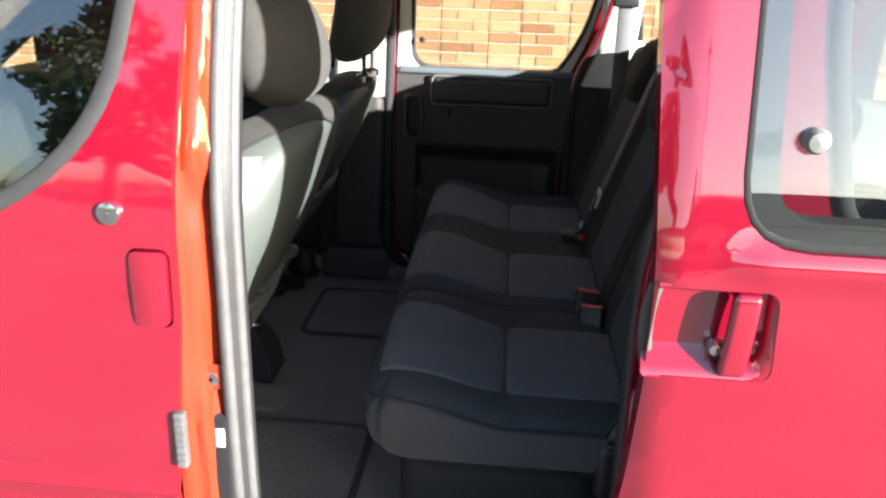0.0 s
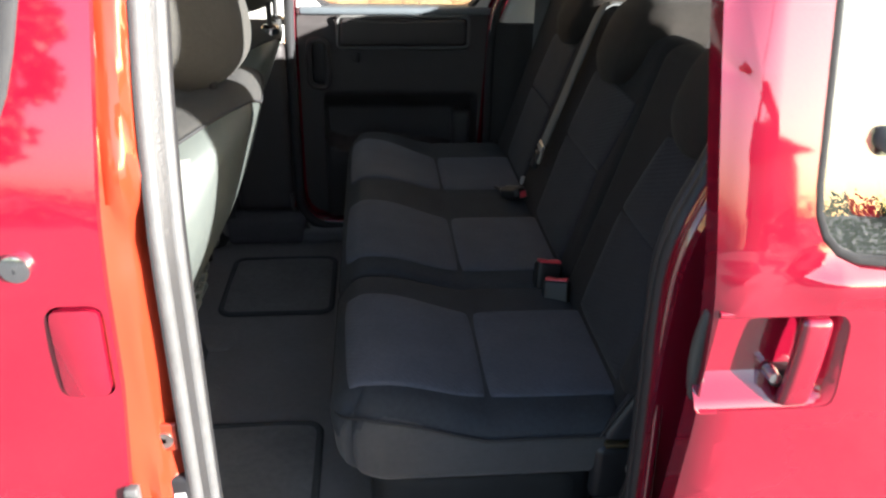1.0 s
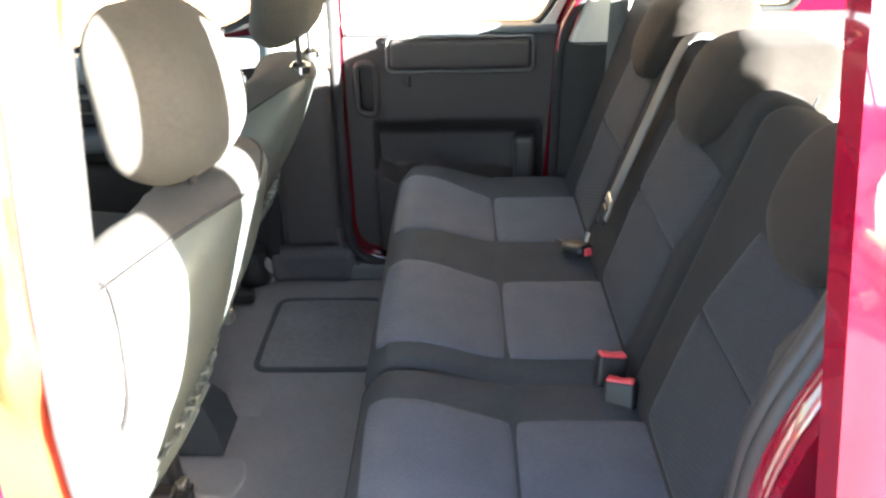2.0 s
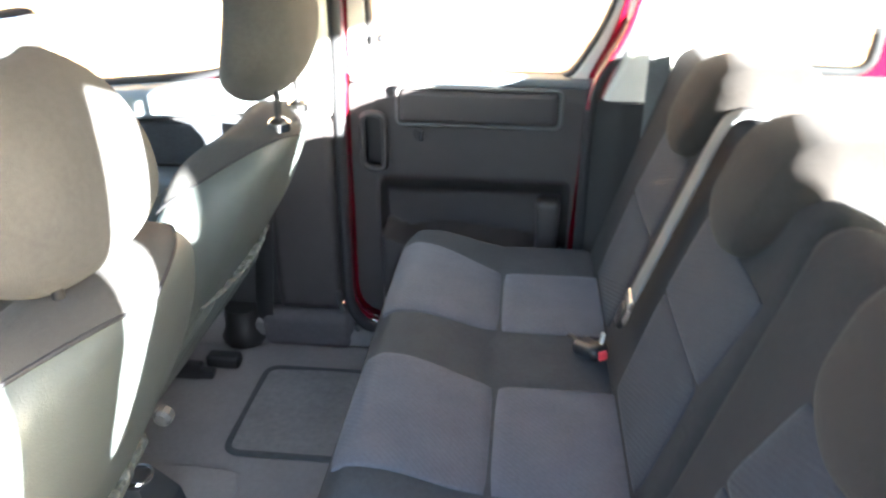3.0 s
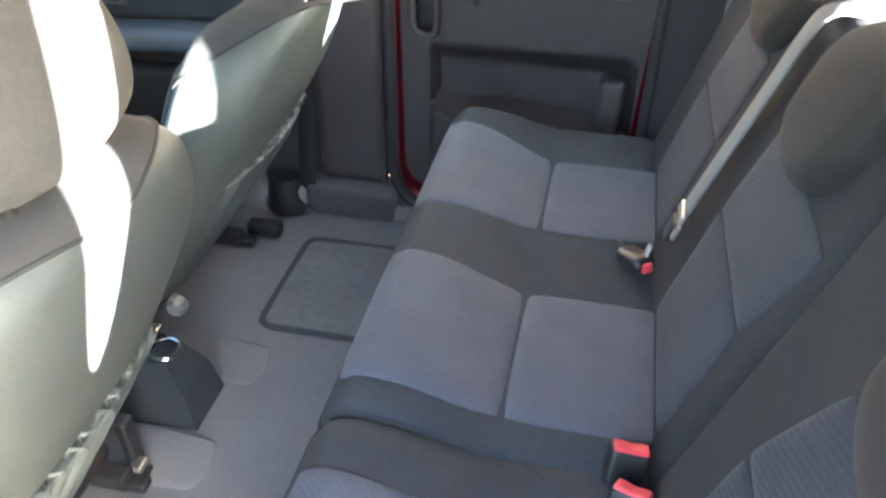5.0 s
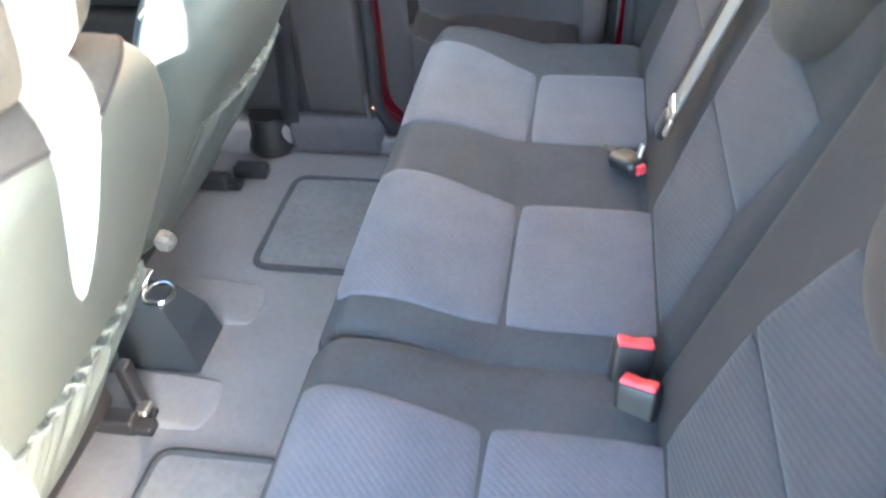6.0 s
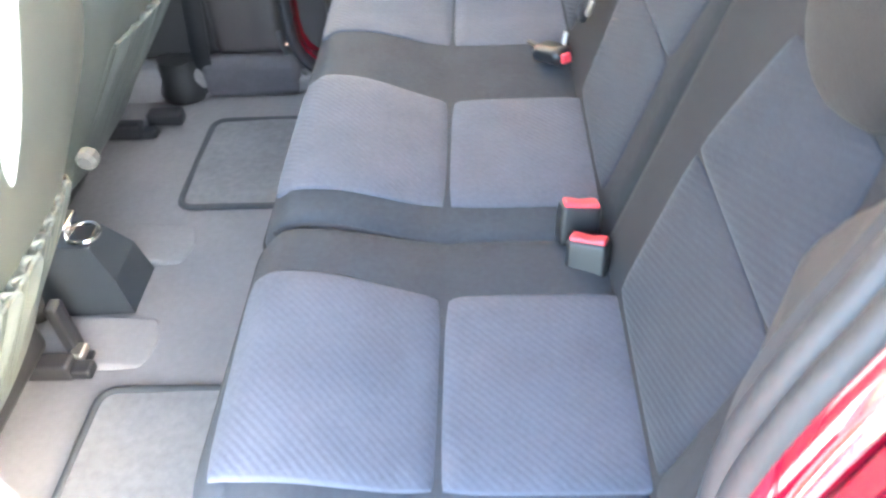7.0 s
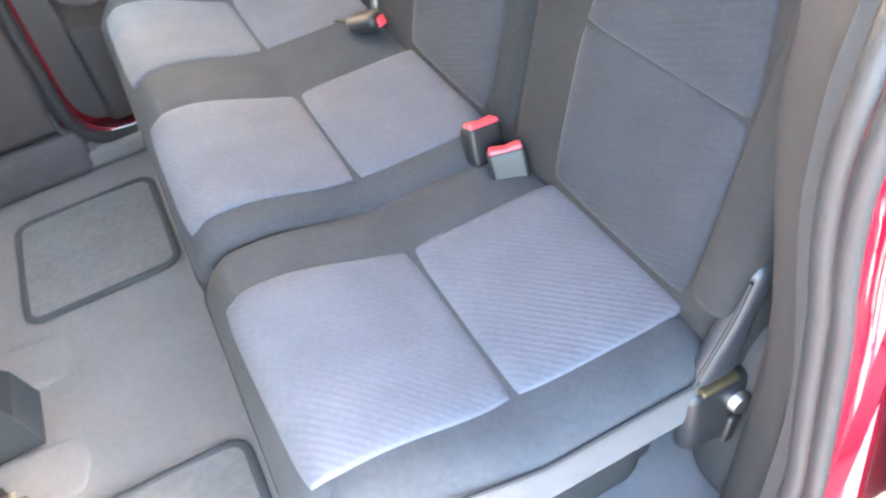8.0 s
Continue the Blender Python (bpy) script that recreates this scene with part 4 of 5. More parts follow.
sweep("hook", [(-0.212, 0.580, 0.342), (-0.212, 0.580, 0.366), (-0.196, 0.592, 0.370), (-0.186, 0.600, 0.342)], ring(0.0045, 0.0045, 8), STEEL, hook, False, (0, 1, 0), smooth=1)
soft_box("bolster", on_back(0.212, 0.905, -0.004), (0.050, 0.056, 0.40), 0.024, CHARCOAL_SHADED, single, (2, 3, 14), 4, turn=BACK_TURN, label="stuffed charcoal cloth side bolster")
# recliner cover by the single seat
cover = thing("recliner_cover", "dark grey plastic recliner cover beside the rear seat", "seat hinge", (0.20, 0.19, 0.62))
soft_box("cover", (0.212, 0.190, 0.716), (0.036, 0.026, 0.140), 0.0125, LEVER_GREY, cover, (3, 2, 12), 5, lambda x, y, z: (x * (0.85 + 0.75 * smoothstep(0.03, -0.07, z)) + 0.36 * z, y, z), label="slanting dark grey plastic hinge cover")
sweep("cover_edge", [(0.2095 - 0.018 * (1.6 - 0.75 * smoothstep(-0.07, 0.03, z)) + 0.36 * z, 0.181, 0.716 + z) for z in [-0.06 + 0.118 * i / 12 for i in range(13)]], ring(0.0022, 0.0022, 8), TRIM, cover, False, (0, 1, 0), "worn moulded edge of the cover")
soft_box("brass_strip", (0.190, 0.186, 0.645), (0.046, 0.028, 0.008), 0.003, BRASS, cover, (2, 1, 1), 2, label="dull brass-coloured strip")
# the black block also stands for the shaded cavity under the cover
soft_box("bracket", (0.196, 0.190, 0.588), (0.085, 0.03, 0.105), 0.018, BLACK, cover, (2, 1, 1), 2, label="dark steel hinge bracket")
turned("hinge_bolt", [(0.0, -0.006), (0.012, -0.006), (0.014, 0.004), (0.0, 0.006)], STEEL, (0.216, 0.172, 0.600), "y", cover, 12, "worn steel hinge bolt")
soft_box("hinge_pawl", (0.208, 0.172, 0.560), (0.016, 0.010, 0.040), 0.004, BUCKLE_GREY, cover, (1, 1, 2), 2, lambda x, y, z: (x + 0.2 * z, y, z), label="dark steel pawl")

# buckles and belts


def buckle(place, across, up, label):
    """A buckle with its wide side along across and its button end towards up."""
    b = thing("belt_buckle", label, "seat belt buckle", place)
    w = Vector(up).normalized()
    v = (Vector(across) - w * w.dot(Vector(across))).normalized()
    m = Matrix((v.cross(w), v, w)).transposed()
    at = lambda x, y, z: Vector(place) + m @ Vector((x, y, z))
    soft_box("case", at(0, 0, -0.026), (0.030, 0.050, 0.054), 0.007, BUCKLE_GREY, b, (1, 3, 4), 3, lambda x, y, z: (x, y * (1 - 3.0 * max(0, -z - 0.008)), z), turn=m)
    soft_box("release_button", at(0.002, 0, 0.000), (0.021, 0.043, 0.010), 0.003, BUTTON, b, (1, 8, 1), 2, lambda x, y, z: (x, y, z - 0.002 * math.exp(-(y / 0.008) ** 2) * (z > 0)), turn=m, label="red push button with a notch")
    sweep("stalk", [at(0, 0, -0.045), at(0.002, 0, -0.075)], flat(0.012, 0.004), BLACK, b, False, (1, 0, 0))
    return b


buckle((0.166, 0.612, 0.728), (0.95, 0.10, 0), (0.10, 0.30, 0.95), "dark grey belt buckle with red button between rear seats")
buckle((0.172, 0.560, 0.716), (0.90, -0.38, 0), (0.05, 0.35, 0.95), "tilted dark grey belt buckle with red button between rear seats")
far_buckle = thing("belt_buckle", "round-ended black belt buckle lying in the seat crease", "seat belt buckle", (0.165, 1.010, 0.705))
lie = Vector((0.55, -0.80, 0.25)).to_track_quat("Z", "X").to_matrix()
soft_box("case", (0.163, 1.012, 0.712), (0.030, 0.042, 0.066), 0.014, BLACK, far_buckle, (2, 2, 4), 4, turn=lie)
soft_box("release_button", Vector((0.163, 1.012, 0.712)) + lie @ Vector((-0.003, 0, 0.033)), (0.016, 0.018, 0.008), 0.003, BUTTON, far_buckle, (1, 2, 1), 2, turn=lie, label="small red push button")
soft_box("latch_blade", (0.178, 0.985, 0.752), (0.006, 0.016, 0.020), 0.002, STEEL, far_buckle, (1, 1, 1), 2, turn=Euler((radians(-20), radians(16), 0)).to_matrix(), label="bright steel latch blade")
sweep("strap", [(0.150, 1.040, 0.705), (0.140, 1.060, 0.702), (0.128, 1.072, 0.703)], flat(0.005, 0.002), BLACK, far_buckle, False)
belt = thing("seat_belt", "grey webbing belt crossing the rear backrest down to its buckle", "seat belt", (0.20, 0.95, 0.72))
sweep("webbing", [on_back(0.965, 1.165, -0.035), on_back(0.965, 1.155, 0.010), on_back(0.962, 1.12, 0.018), on_back(0.955, 1.05, 0.022), on_back(0.972, 0.95, 0.020), on_back(0.966, 0.84, 0.026)], flat(0.022, 0.0016), WEB, belt, False, tuple(BACK_OUT), smooth=2)
soft_box("tongue", on_back(0.968, 0.832, 0.028), (0.008, 0.046, 0.018), 0.0038, STEEL, belt, (1, 4, 1), 3, lambda x, y, z: (x, y, z + 0.10 * y), turn=BACK_TURN, label="chrome belt tongue")
soft_box("tongue_arm", on_back(0.944, 0.812, 0.028), (0.007, 0.012, 0.026), 0.003, STEEL, belt, (1, 1, 2), 3, turn=BACK_TURN, label="bright bent arm of the tongue")
soft_box("tongue_grip", on_back(0.974, 0.800, 0.027), (0.012, 0.034, 0.040), 0.005, BLACK, belt, (1, 2, 2), 2, turn=BACK_TURN)
soft_box("belt_guide", on_back(0.965, 1.125, -0.035), (0.05, 0.07, 0.03), 0.010, TRIM_PALE, belt, (2, 2, 1), 3, turn=BACK_TURN, label="pale grey belt guide on the backrest")
pbelt = thing("pillar_belt", "grey seat belt hanging from its guide on the rear pillar", "seat belt", (0.33, 1.50, 1.20))
sweep("webbing", [(0.292, 1.440, 1.262), (0.296, 1.455, 1.15), (0.300, 1.470, 1.00), (0.302, 1.480, 0.80)], flat(0.022, 0.0016), WEB, pbelt, False, (0, 1, 0))
soft_box("belt_guide", (0.292, 1.436, 1.268), (0.075, 0.022, 0.028), 0.008, BLACK, pbelt, (2, 1, 1), 3, label="black belt guide loop")


# ---- front seats ----
def trim_yoke(ob, centre, lean):
    """Cuts the shell down to its cloth top, along one slanting plane for each half, and gives its rim."""
    bm = bmesh.new()
    bm.from_mesh(ob.data)
    back = lean.inverted()
    for v in bm.verts:
        v.co = back @ (v.co - centre)
    bmesh.ops.bisect_plane(bm, geom=bm.verts[:] + bm.edges[:] + bm.faces[:], plane_co=(0, 0, 0), plane_no=(0, 1, 0))
    for s in (-1, 1):
        a, b, c = Vector((0.038, 0, 0.290)), Vector((-0.028, s * 0.165, 0.296)), Vector((-0.108, s * 0.23, 0.221))
        no = (b - a).cross(c - a).normalized()
        if no.dot(Vector((-0.1, 0, 0.32)) - a) > 0:
            no.negate()
        half = [f for f in bm.faces if f.calc_center_median().y * s > 0]
        geom = set(half)
        for f in half:
            geom.update(f.verts)
            geom.update(f.edges)
        bmesh.ops.bisect_plane(bm, geom=list(geom), plane_co=a, plane_no=no, clear_outer=True)
    bmesh.ops.remove_doubles(bm, verts=bm.verts[:], dist=0.0004)
    for v in bm.verts:
        v.co = centre + lean @ v.co
    edges = [e for e in bm.edges if len(e.link_faces) == 1]
    start = edges[0].verts[0]
    loop, here, seen = [start.co.copy()], start, set()
    while True:
        step = [e for e in here.link_edges if len(e.link_faces) == 1 and e not in seen]
        if not step:
            break
        seen.add(step[0])
        here = step[0].other_vert(here)
        if here is start:
            break
        loop.append(here.co.copy())
    bm.to_mesh(ob.data)
    bm.free()
    return loop


def front_seat(label, yc, wide, slope, top_x, top_z, head_z, head_h, post_x, collar_z, hem_z, head_x=0.004, head_y=0.0, nod=0.10, pinch=0.60):
    seat = thing("front_seat", label, "car seat", (-0.85, yc, FLOOR_Z), "front seats")

    def taper(z):
        """Half width factor of the backrest at a height above its middle."""
        return 1 - 0.38 * (max(0.0, z - 0.16) / 0.16) ** 2 - 0.13 * smoothstep(0.0, -0.3, z)

    lean = Matrix(((1, 0, slope), (0, 1, 0), (0, 0, 1)))
    mid = Vector((top_x - 0.31 * slope - 0.035, yc, top_z - 0.31))

    def rear(x, y, z):
        k = taper(z)
        drop = 0.010 * smoothstep(0.09, 0.24, abs(y)) * smoothstep(0.0, 0.3, z)
        return (x - 0.028 * (y / 0.24) ** 4 - 0.006 * (y / 0.24) ** 2 - 0.036 * smoothstep(0.10, 0.33, z), y * k, z - drop)

    soft_box("back_cover", mid + Vector((-0.034, 0, 0)), (0.135, wide, 0.64), 0.055, SILVER, seat, (4, 16, 18), 5, rear, turn=lean, label="silver-grey vinyl rear cover")
    soft_box("back_cushion", mid + Vector((-0.095, 0, -0.035)), (0.07, 0.42, 0.56), 0.033, TAUPE, seat, (3, 14, 18), 4,
             lambda x, y, z: (x - 0.040 * (y / 0.24) ** 2 - 0.045 * smoothstep(0.05, 0.31, z), y * taper(z) * 0.86, z - 0.014 * smoothstep(0.09, 0.24, abs(y)) * smoothstep(0.0, 0.3, z)), turn=lean, label="taupe cloth backrest cushion")
    yoke = soft_box("top_yoke", mid + Vector((-0.034, 0, 0)), (0.140, wide + 0.005, 0.645), 0.055, YOKE, seat, (4, 16, 18), 5, rear, turn=lean, label="dark grey cloth yoke over the backrest top")
    rim = trim_yoke(yoke, mid + Vector((-0.034, 0, 0)), lean)
    sweep("yoke_seam", rim, ring(0.0024, 0.0024, 6), RUBBER, seat, True, (0, 0, 1), "dark seam behind the yoke")
    s = -1 if yc < 0.85 else 1
    rows = []
    for i in range(15):
        z = -0.29 + 0.565 * i / 14
        row = []
        for j in range(13):
            x = -0.064 + 0.112 * j / 12
            out = wide / 2 - 0.053 + math.sqrt(max(0.0, 0.055 ** 2 - max(0.0, abs(x) - 0.0125) ** 2))
            row.append(mid + Vector((-0.034, 0, 0)) + lean @ Vector(rear(x, s * out, z)))
        rows.append(row)
    mesh_object("side_panel", [p for row in rows for p in row], [(i * 13 + j, i * 13 + j + 1, i * 13 + j + 14, i * 13 + j + 13) for i in range(14) for j in range(12)], PALE_VINYL, seat, 60, "pale grey vinyl side panel")
    for seam, rx, rz in (("side_seam", 0.050, 0.185), ("inner_seam", 0.022, 0.095)):
        loop = []
        for i in range(36):
            a = 2 * math.pi * i / 36
            x, z = 0.002 + rx * math.cos(a) * (1 + 0.1 * math.sin(a)), 0.095 + rz * math.sin(a)
            out = wide / 2 - 0.0525 + math.sqrt(max(0.0, 0.055 ** 2 - max(0.0, abs(x) - 0.0125) ** 2))
            loop.append(mid + Vector((-0.034, 0, 0)) + lean @ Vector(rear(x, s * out, z)))
        sweep(seam, loop, ring(0.0028 if seam == "side_seam" else 0.0018, 0.0028, 6), DARK_SEAL, seat, True, (0, 1, 0), "dark oval seam on the seat side")
    gather = lambda y: 0.0038 * math.sin(y * 190 + 1.2 * math.sin(y * 31)) + 0.0024 * math.sin(y * 317 + 2.0)
    soft_box("map_pocket", mid + Vector((0.029 + slope * (hem_z - 0.17), 0, hem_z - 0.165)), (0.024, 0.385, 0.27), 0.011, SILVER, seat, (3, 110, 10), 3,
             lambda x, y, z: (x + (1.6 * gather(y) + 0.010) * smoothstep(-0.13, 0.12, z) - 0.028 * (y / 0.2) ** 2, y, z + 0.6 * gather(y + 0.01) * smoothstep(0.08, 0.13, z)), turn=lean, label="gathered silver-grey map pocket")
    sweep("pocket_elastic", [mid + lean @ Vector((0.047 + 0.25 * gather(y) - 0.028 * (y / 0.2) ** 2, y, hem_z - 0.036 + 0.3 * gather(y))) for y in [-0.190 + 0.38 * i / 120 for i in range(121)]], ring(0.0036, 0.0036, 8), SILVER, seat, False, (1, 0, 0.5), "gathered elastic hem")
    def egg(x, y, z):
        """Widest below the middle, drawn in to a blunt tip at the foot."""
        u = (z + 0.13 * head_h) / (head_h / 2)
        low, up = max(0.0, -u), max(0.0, u)
        return (x * (1 - 0.55 * low ** 2 - 0.20 * up ** 2) + nod * z - 0.030 * (y / 0.13) ** 2 - 0.03 * (z / 0.13) ** 2, y * (1 - pinch * low ** 2 - 0.24 * up ** 2), z)

    soft_box("headrest", Vector((post_x + head_x, yc + head_y, head_z)), (0.110, 0.275, head_h), 0.053, TAUPE, seat, (4, 12, 16), 5, egg, label="rounded taupe cloth headrest")
    for s in (-1, 1):
        sweep("headrest_post", [(post_x, yc + s * 0.060, collar_z - 0.05), (post_x, yc + s * 0.060, head_z - 0.02)], ring(0.006, 0.006), BUCKLE_GREY, seat, label="dark headrest post")
        turned("post_collar", [(0.020, -0.012), (0.020, 0.002), (0.014, 0.008), (0.007, 0.009)], CHROME, (post_x, yc + s * 0.060, collar_z), "z", seat, 18, "chrome post collar")
    bx = top_x - 0.60 * slope
    soft_box("seat_cushion", (bx - 0.31, yc, 0.56), (0.52, 0.50, 0.16), 0.05, TAUPE, seat, (8, 8, 3), 4, lambda x, y, z: (x, y, z - 0.10 * x))
    soft_box("seat_frame", (bx - 0.28, yc, 0.45), (0.46, 0.42, 0.10), 0.02, BLACK, seat, (3, 3, 2), 2, label="black steel seat frame")
    for s in (-1, 1):
        rail = soft_box("seat_rail", (bx - 0.33, yc + s * 0.19, 0.365), (0.62, 0.035, 0.040), 0.008, BLACK, seat, (4, 1, 1), 2, label="black seat rail")
        soft_box("rail_foot", (bx - 0.02, yc + s * 0.19, 0.358), (0.06, 0.03, 0.022), 0.006, BLACK, seat, (1, 1, 1), 2, label="black rail end")
    return seat


passenger = front_seat("front passenger seat with silver-grey vinyl back and gathered map pocket", 0.474, 0.520, 0.53, -0.288, 1.108, 1.216, 0.210, -0.392, 1.096, -0.01, -0.012, 0.016, -0.15)
front_seat("front driver seat with silver-grey vinyl back, reclined further", 1.165, 0.490, 0.63, -0.329, 1.062, 1.237, 0.257, -0.394, 1.077, 0.055, pinch=0.95)

turned("recline_knob", [(0.0, -0.012), (0.010, -0.012), (0.015, -0.006), (0.015, 0.008), (0.010, 0.012), (0.0, 0.012)], TRIM_PALE, (-0.492, 0.728, 0.732), "y", passenger, 9, "faceted pale grey recline knob", sharp=20)

# ---- floor things ----


def floor_mat(label, x0, x1, y0, y1):
    mat = thing("floor_mat", label, "mat", ((x0 + x1) / 2, (y0 + y1) / 2, FLOOR_Z), "rear floor mats")
    out = rounded([(x0, y0), (x1, y0), (x1, y1), (x0, y1)], 0.035)
    plate("mat", out, [], 0.005, MAT, mat, lambda u, v, w: Vector((u, v, 0.341 + w + 0.0015 * math.sin(u * 23 + v * 17))), cut_levels(y0, y1, 0.04) + cut_levels(x0, x1, 0.04, "u"))
    sweep("edging", [(p[0], p[1], 0.3435) for p in out], ring(0.0085, 0.006, 8), PIPING, mat, True, label="dark bound mat edge")
    return mat


floor_mat("grey carpet mat with dark bound edge behind the driver seat", -0.580, -0.290, 1.095, 1.415)
floor_mat("grey carpet mat with dark bound edge behind the passenger seat", -0.575, -0.290, 0.180, 0.632)
for x, y in ((-0.62, 0.735), (-0.62, 0.985)):
    soft_box("carpet_hump", (x, y, 0.340), (0.22, 0.12, 0.026), 0.0125, CARPET, car, (6, 4, 1), 5, lambda x, y, z: (x - 0.02 * (y / 0.06) ** 2 * (x > 0), y, z - 0.10 * max(0, x)), label="moulded carpet hump over a seat rail")
console = thing("centre_console", "dark plastic end of the centre console with a chrome cup rim", "console", (-0.70, 0.86, FLOOR_Z))
mesh_object("housing", [(-0.575, 0.800, 0.345), (-0.575, 0.915, 0.345), (-0.80, 0.925, 0.345), (-0.80, 0.790, 0.345), (-0.588, 0.806, 0.420), (-0.588, 0.908, 0.420), (-0.622, 0.826, 0.478), (-0.622, 0.890, 0.478), (-0.80, 0.905, 0.490), (-0.80, 0.812, 0.490)],
            [(0, 1, 5, 4), (4, 5, 7, 6), (6, 7, 8, 9), (0, 4, 9, 3), (4, 6, 9), (1, 2, 8, 5), (5, 8, 7), (2, 3, 9, 8)], CONSOLE, console, 20, "blue-grey faceted plastic housing")
turned("cup_rim", [(0.024, 0.0), (0.030, 0.001), (0.031, 0.006), (0.029, 0.009), (0.025, 0.008), (0.023, 0.002)], CHROME, (-0.640, 0.858, 0.480), "z", console, 24, "chrome cup rim")
soft_box("lighter_knob", (-0.640, 0.858, 0.484), (0.040, 0.040, 0.006), 0.0025, BLACK, console, (1, 1, 1), 3)
soft_box("switch_plate", (-0.690, 0.880, 0.496), (0.05, 0.05, 0.014), 0.005, CHROME, console, (1, 1, 1), 2, label="bright metal plate")
soft_box("tunnel", (-1.10, 0.860, 0.42), (0.75, 0.16, 0.20), 0.03, TRIM, console, (6, 3, 3), 3)
sweep("brake_lever", [(-0.80, 0.86, 0.52), (-0.98, 0.86, 0.60), (-1.02, 0.86, 0.615)], ring(0.013, 0.013), BLACK, console, False, (0, 1, 0), "black parking brake lever")
tag = thing("seat_stalk", "small dark belt stalk with steel clip beside the seat rail", "seat belt buckle", (-0.64, 0.70, FLOOR_Z))
soft_box("stalk", (-0.640, 0.705, 0.415), (0.022, 0.030, 0.11), 0.006, BLACK, tag, (1, 1, 2), 2)
soft_box("clip", (-0.625, 0.690, 0.372), (0.024, 0.030, 0.016), 0.005, STEEL, tag, (1, 1, 1), 2, label="bare steel clip")
soft_box("red_end", (-0.610, 0.690, 0.362), (0.012, 0.018, 0.010), 0.003, BLACK, tag, (1, 1, 1), 2, label="dark end piece")
floor_anchor = thing("belt_anchor", "black belt anchor with webbing at the pillar foot", "seat belt", (-0.62, 1.50, FLOOR_Z))
soft_box("anchor", (-0.690, 1.405, 0.366), (0.085, 0.040, 0.035), 0.010, BLACK, floor_anchor, (2, 1, 1), 3)
sweep("webbing", [(-0.62, 1.525, 0.39), (-0.60, 1.525, 0.60), (-0.57, 1.520, 0.95)], flat(0.022, 0.002), BLACK, floor_anchor, False, (0, 1, 0))
turned("reel_boot", [(0.06, 0.0), (0.065, 0.02), (0.055, 0.05), (0.05, 0.10), (0.0, 0.105)], BUCKLE_GREY, (-0.68, 1.545, 0.345), "z", floor_anchor, 20, "dark plastic reel boot")

# ---- front cabin ----
dash = thing("dashboard", "dark moulded dashboard below the windscreen", "dashboard", (-1.45, 0.85, 0.6))
soft_box("top", (-1.42, 0.85, 0.90), (0.46, 1.46, 0.20), 0.06, TRIM, dash, (6, 14, 3), 4, lambda x, y, z: (x, y, z + 0.03 * math.exp(-((y - 0.35) / 0.2) ** 2)))
soft_box("lower", (-1.38, 0.85, 0.68), (0.30, 1.44, 0.30), 0.04, BLACK, dash, (4, 10, 3), 3)
soft_box("binnacle", (-1.30, 1.20, 1.01), (0.18, 0.36, 0.10), 0.04, BLACK, dash, (4, 6, 2), 4, label="black instrument binnacle")
soft_box("radio", (-1.215, 0.85, 0.80), (0.02, 0.18, 0.12), 0.008, BLACK, dash, (1, 4, 3), 2)
wheel_axis = Vector((0.90, 0, 0.43)).normalized()
wheel_side = Vector((0, 1, 0))
wheel_up = wheel_axis.cross(wheel_side) * -1
wheel = thing("steering_wheel", "black three-spoke steering wheel on the driver side", "steering wheel", (-1.08, 1.20, 0.93))
WC = Vector((-1.08, 1.20, 0.95))
sweep("rim", [WC + (wheel_side * math.cos(a) + wheel_up * math.sin(a)) * 0.185 for a in [2 * math.pi * i / 40 for i in range(40)]], ring(0.014, 0.016), BLACK, wheel, True, tuple(wheel_axis))
for a in (0.15, math.pi - 0.15, -math.pi / 2):
    sweep("spoke", [WC + (wheel_side * math.cos(a) + wheel_up * math.sin(a)) * r - wheel_axis * (0.03 * (1 - r / 0.185)) for r in (0.03, 0.10, 0.185)], flat(0.022, 0.008), TRIM, wheel, False, tuple(wheel_axis))
soft_box("hub", WC - wheel_axis * 0.03, (0.06, 0.14, 0.12), 0.028, BLACK, wheel, (2, 4, 3), 4)
sweep("column", [WC - wheel_axis * 0.05, WC - wheel_axis * 0.26], ring(0.045, 0.04), BLACK, wheel)

# ---- load space ----
shelf = thing("parcel_shelf", "pale grey parcel shelf behind the rear seats", "shelf", (0.85, 0.85, 1.0))
soft_box("panel", (0.88, 0.85, 1.005), (0.80, 1.30, 0.03), 0.010, PALE_TRIM, shelf, (6, 8, 1), 2)
for i in range(5):
    soft_box("vent_slot", (0.62, 0.32 + i * 0.022, 1.0215), (0.10, 0.008, 0.004), 0.001, BLACK, shelf, (1, 1, 1), 1)

# ---- across the driveway: hedge, house, pole, tree (they show in the glass and the paint) ----
house = thing("house", "brick house with dark roof across the road", "house", (6.0, -24.0, 0.0))
soft_box("wall", (6.0, -27.0, 1.95), (15.0, 6.0, 3.9), 0.02, RENDER_WALL, house, (2, 2, 2), 1)
mesh_object("roof", [(-2.0, -30.4, 3.8), (14.0, -30.4, 3.8), (14.0, -23.6, 3.8), (-2.0, -23.6, 3.8), (-1.0, -27, 5.6), (13.0, -27, 5.6)],
            [(0, 1, 5, 4), (2, 3, 4, 5), (1, 2, 5), (3, 0, 4), (0, 3, 2, 1)], ROOF_TILE, house)
soft_box("chimney", (0.6, -27.0, 5.8), (0.9, 0.7, 1.5), 0.03, ROOF_TILE, house, (1, 1, 1), 1)
for i in range(5):
    soft_box("window", (0.2 + i * 2.9, -23.99, 1.9), (1.2, 0.08, 1.2), 0.02, BLACK, house, (1, 1, 1), 1)
pole = thing("utility_pole", "wooden utility pole with a cross arm", "utility pole", (2.2, -15.0, 0.0))
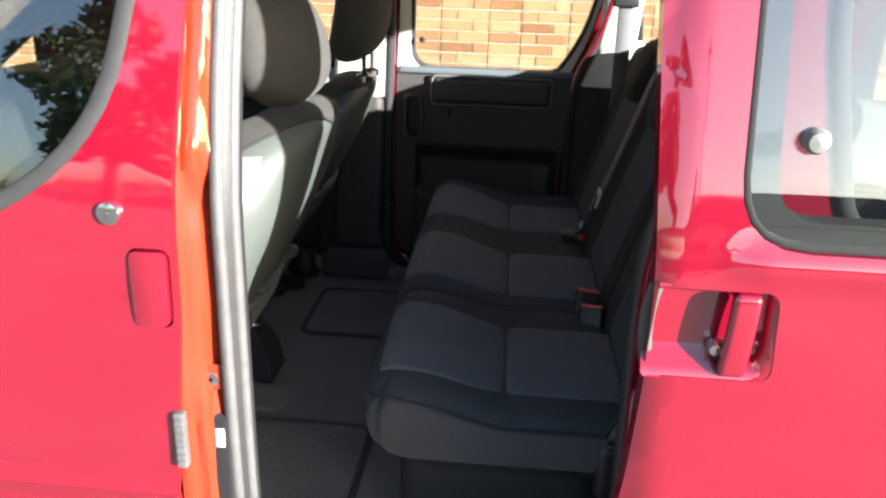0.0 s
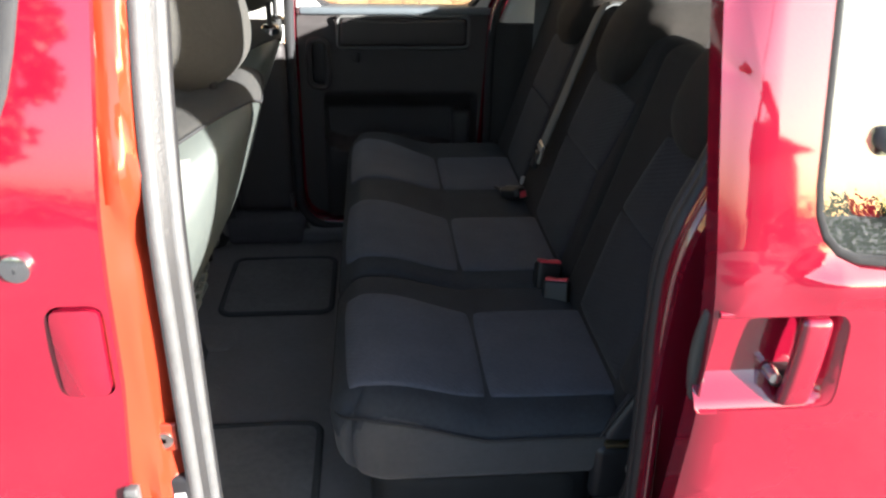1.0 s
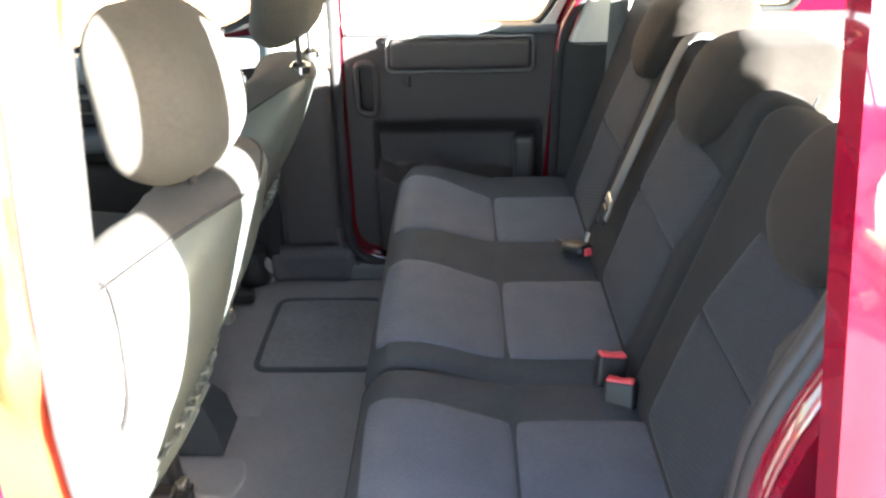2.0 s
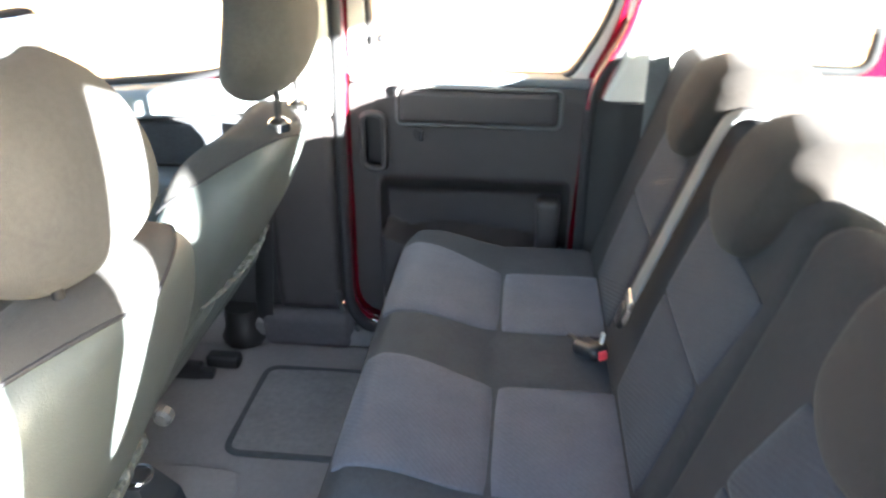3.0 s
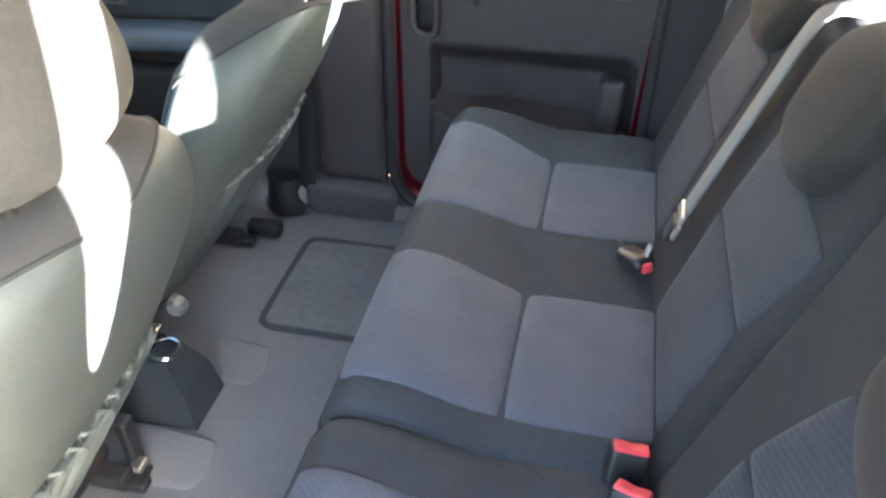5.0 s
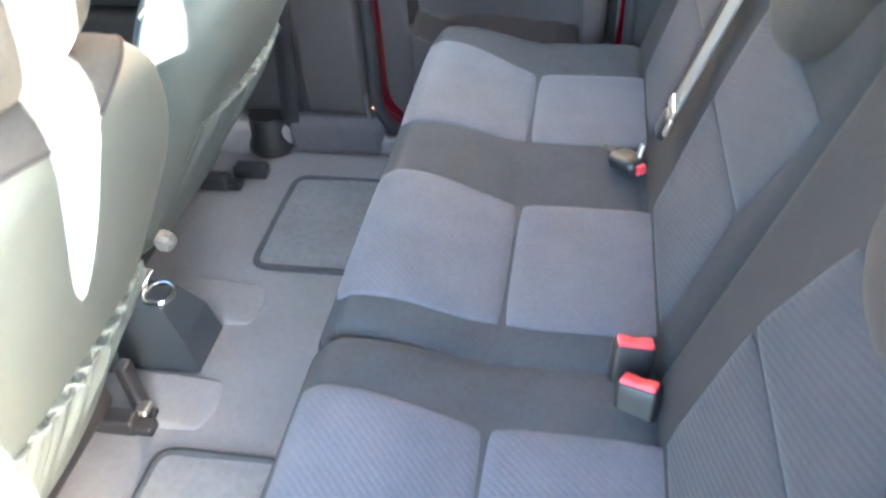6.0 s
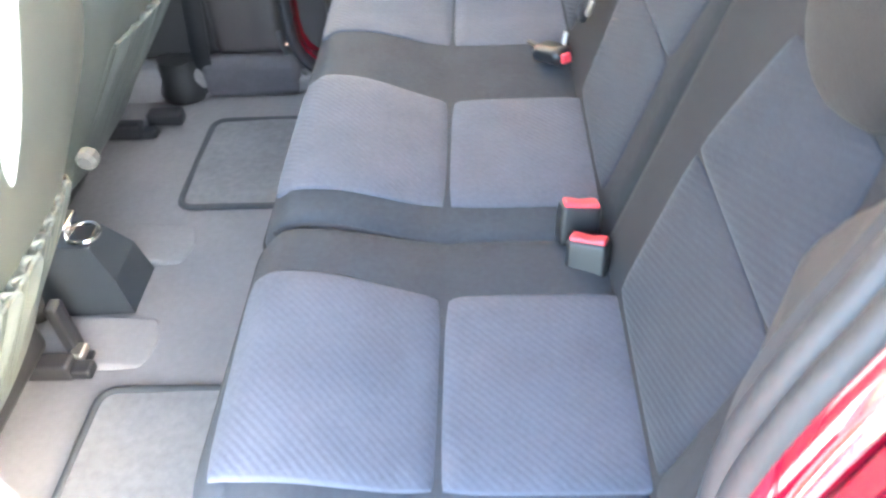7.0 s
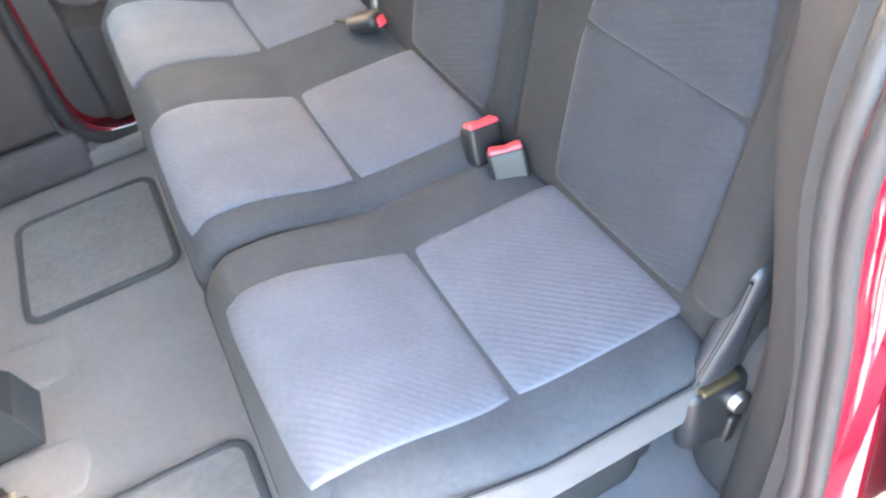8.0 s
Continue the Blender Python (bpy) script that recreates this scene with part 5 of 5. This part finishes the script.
turned("post", [(0.14, 0.0), (0.11, 4.0), (0.09, 7.4), (0.0, 7.42)], BARK, (2.2, -15.0, 0.0), "z", pole, 12)
soft_box("cross_arm", (2.2, -15.0, 7.0), (1.0, 0.1, 0.1), 0.02, BARK, pole, (1, 1, 1), 1)


def leaf_cloud(name, blobs, count, size, parent, seed):
    rnd = random.Random(seed)
    verts, faces = [], []
    for _ in range(count):
        c, r = rnd.choice(blobs)
        d = Vector((rnd.gauss(0, 1), rnd.gauss(0, 1), rnd.gauss(0, 1))).normalized() * rnd.uniform(0.55, 1.05)
        p = Vector(c) + Vector((d.x * r[0], d.y * r[1], d.z * r[2]))
        m = Euler((rnd.uniform(0, 6.3), rnd.uniform(0, 6.3), rnd.uniform(0, 6.3))).to_matrix()
        s = size * rnd.uniform(0.6, 1.3)
        i = len(verts)
        verts += [p + m @ Vector(v) * s for v in ((0, -0.5, 0), (0.28, 0, 0.06), (0, 0.5, 0), (-0.28, 0, 0.06))]
        faces.append((i, i + 1, i + 2, i + 3))
    return mesh_object(name, verts, faces, LEAF, parent)


TREE = Vector((-6.2, -11.0, 0.0))
tree = thing("tree", "leafy street tree across the road", "tree", TREE)
turned("trunk", [(0.16, 0.0), (0.13, 1.5), (0.09, 3.0), (0.04, 4.4), (0.0, 4.42)], BARK, TREE, "z", tree, 12)
for a, b in (((0.0, 0.0, 2.4), (-0.8, 0.4, 3.6)), ((0.0, 0.0, 2.8), (0.7, -0.4, 4.0)), ((0.0, 0.0, 3.2), (-0.1, 0.8, 4.3))):
    sweep("limb", [TREE + Vector(a), TREE + Vector(a).lerp(Vector(b), 0.5) + Vector((0, 0, 0.12)), TREE + Vector(b)], ring(0.035, 0.035, 7), BARK, tree)
leaf_cloud("crown", [(TREE + Vector((1.15 * math.cos(k * 2.4) * (0.4 + 0.07 * k), 1.0 * math.sin(k * 2.4) * (0.4 + 0.07 * k), 2.6 + 0.22 * k)), (0.62, 0.6, 0.5)) for k in range(13)], 6500, 0.20, tree, 5)
hedge = thing("hedge", "clipped green hedge along the road", "hedge", (4.0, -14.0, 0.0), kind="stuff")
leaf_cloud("leaves", [((x, -14.0 + 0.2 * math.sin(x), 0.8), (0.9, 0.6, 0.85 + 0.12 * math.sin(x * 1.7))) for x in [-19 + 0.8 * i for i in range(44)]], 26000, 0.11, hedge, 7)

# ---- brick wall beyond the car ----
WALL_Y = 4.80
wall = mesh_object("wall_north", [(-9, WALL_Y + 0.008, 0), (9, WALL_Y + 0.008, 0), (9, WALL_Y + 0.25, 0), (-9, WALL_Y + 0.25, 0), (-9, WALL_Y + 0.008, 5.2), (9, WALL_Y + 0.008, 5.2), (9, WALL_Y + 0.25, 5.2), (-9, WALL_Y + 0.25, 5.2)],
                   [(0, 1, 2, 3), (4, 5, 6, 7), (0, 1, 5, 4), (1, 2, 6, 5), (2, 3, 7, 6), (3, 0, 4, 7)], MORTAR)
tagged(wall, "sunlit buff and orange brick house wall", "wall", kind="structure")


def brick_shape(w):
    b, d, hz = 0.003, 0.05, 0.0325
    x = w / 2
    v = [(-x, 0.003, -hz + b), (-x + b, 0, -hz + b), (x - b, 0, -hz + b), (x, 0.003, -hz + b), (-x, 0.003, hz - b), (-x + b, 0, hz - b), (x - b, 0, hz - b), (x, 0.003, hz - b),
         (-x, d, -hz), (x, d, -hz), (x, d, hz), (-x, d, hz), (-x + b, 0.003, -hz), (x - b, 0.003, -hz), (x - b, 0.003, hz), (-x + b, 0.003, hz)]
    f = [(1, 2, 6, 5), (0, 1, 5, 4), (2, 3, 7, 6), (12, 13, 2, 1), (5, 6, 14, 15), (8, 12, 1, 0), (13, 9, 3, 2), (4, 5, 15, 11), (6, 7, 10, 14), (8, 0, 4, 11), (3, 9, 10, 7), (8, 9, 13, 12), (15, 14, 10, 11)]
    return v, f


whole_v, whole_f = brick_shape(0.215)
half_v, half_f = brick_shape(0.1025)
whole_mesh = mesh_object("brick", whole_v, whole_f, BRICK).data
half_mesh = mesh_object("brick", half_v, half_f, BRICK).data
for o in [o for o in bpy.data.objects if o.name.startswith("brick")]:
    bpy.data.objects.remove(o)
rnd = random.Random(11)
far_v, far_f = [], []
placed = 0
for row in range(68):
    z = 0.04 + row * 0.075
    x = -8.9 + (0.05 if row % 2 else 0.1625)
    k = row
    while x < 8.8:
        half = (k + row // 2) % 3 == 0
        w = 0.1025 if half else 0.215
        k += 1
        cx, cz, cy = x + w / 2, z + rnd.uniform(-0.0012, 0.0012), WALL_Y - rnd.uniform(0.0, 0.004)
        x += w + 0.010
        if -2.9 < cx < 1.2 and 0.60 < z < 1.44 and placed < 320:
            ob = new("brick", half_mesh if half else whole_mesh)
            ob.location = (cx, cy, cz)
            ob.parent = wall
            placed += 1
        else:
            i = len(far_v)
            far_v += [(cx + p[0], cy + p[1], cz + p[2]) for p in (half_v if half else whole_v)]
            far_f += [tuple(q + i for q in p) for p in (half_f if half else whole_f)]
rest = mesh_object("brickwork", far_v, far_f, BRICK, wall)
rest["kind"] = "stuff"
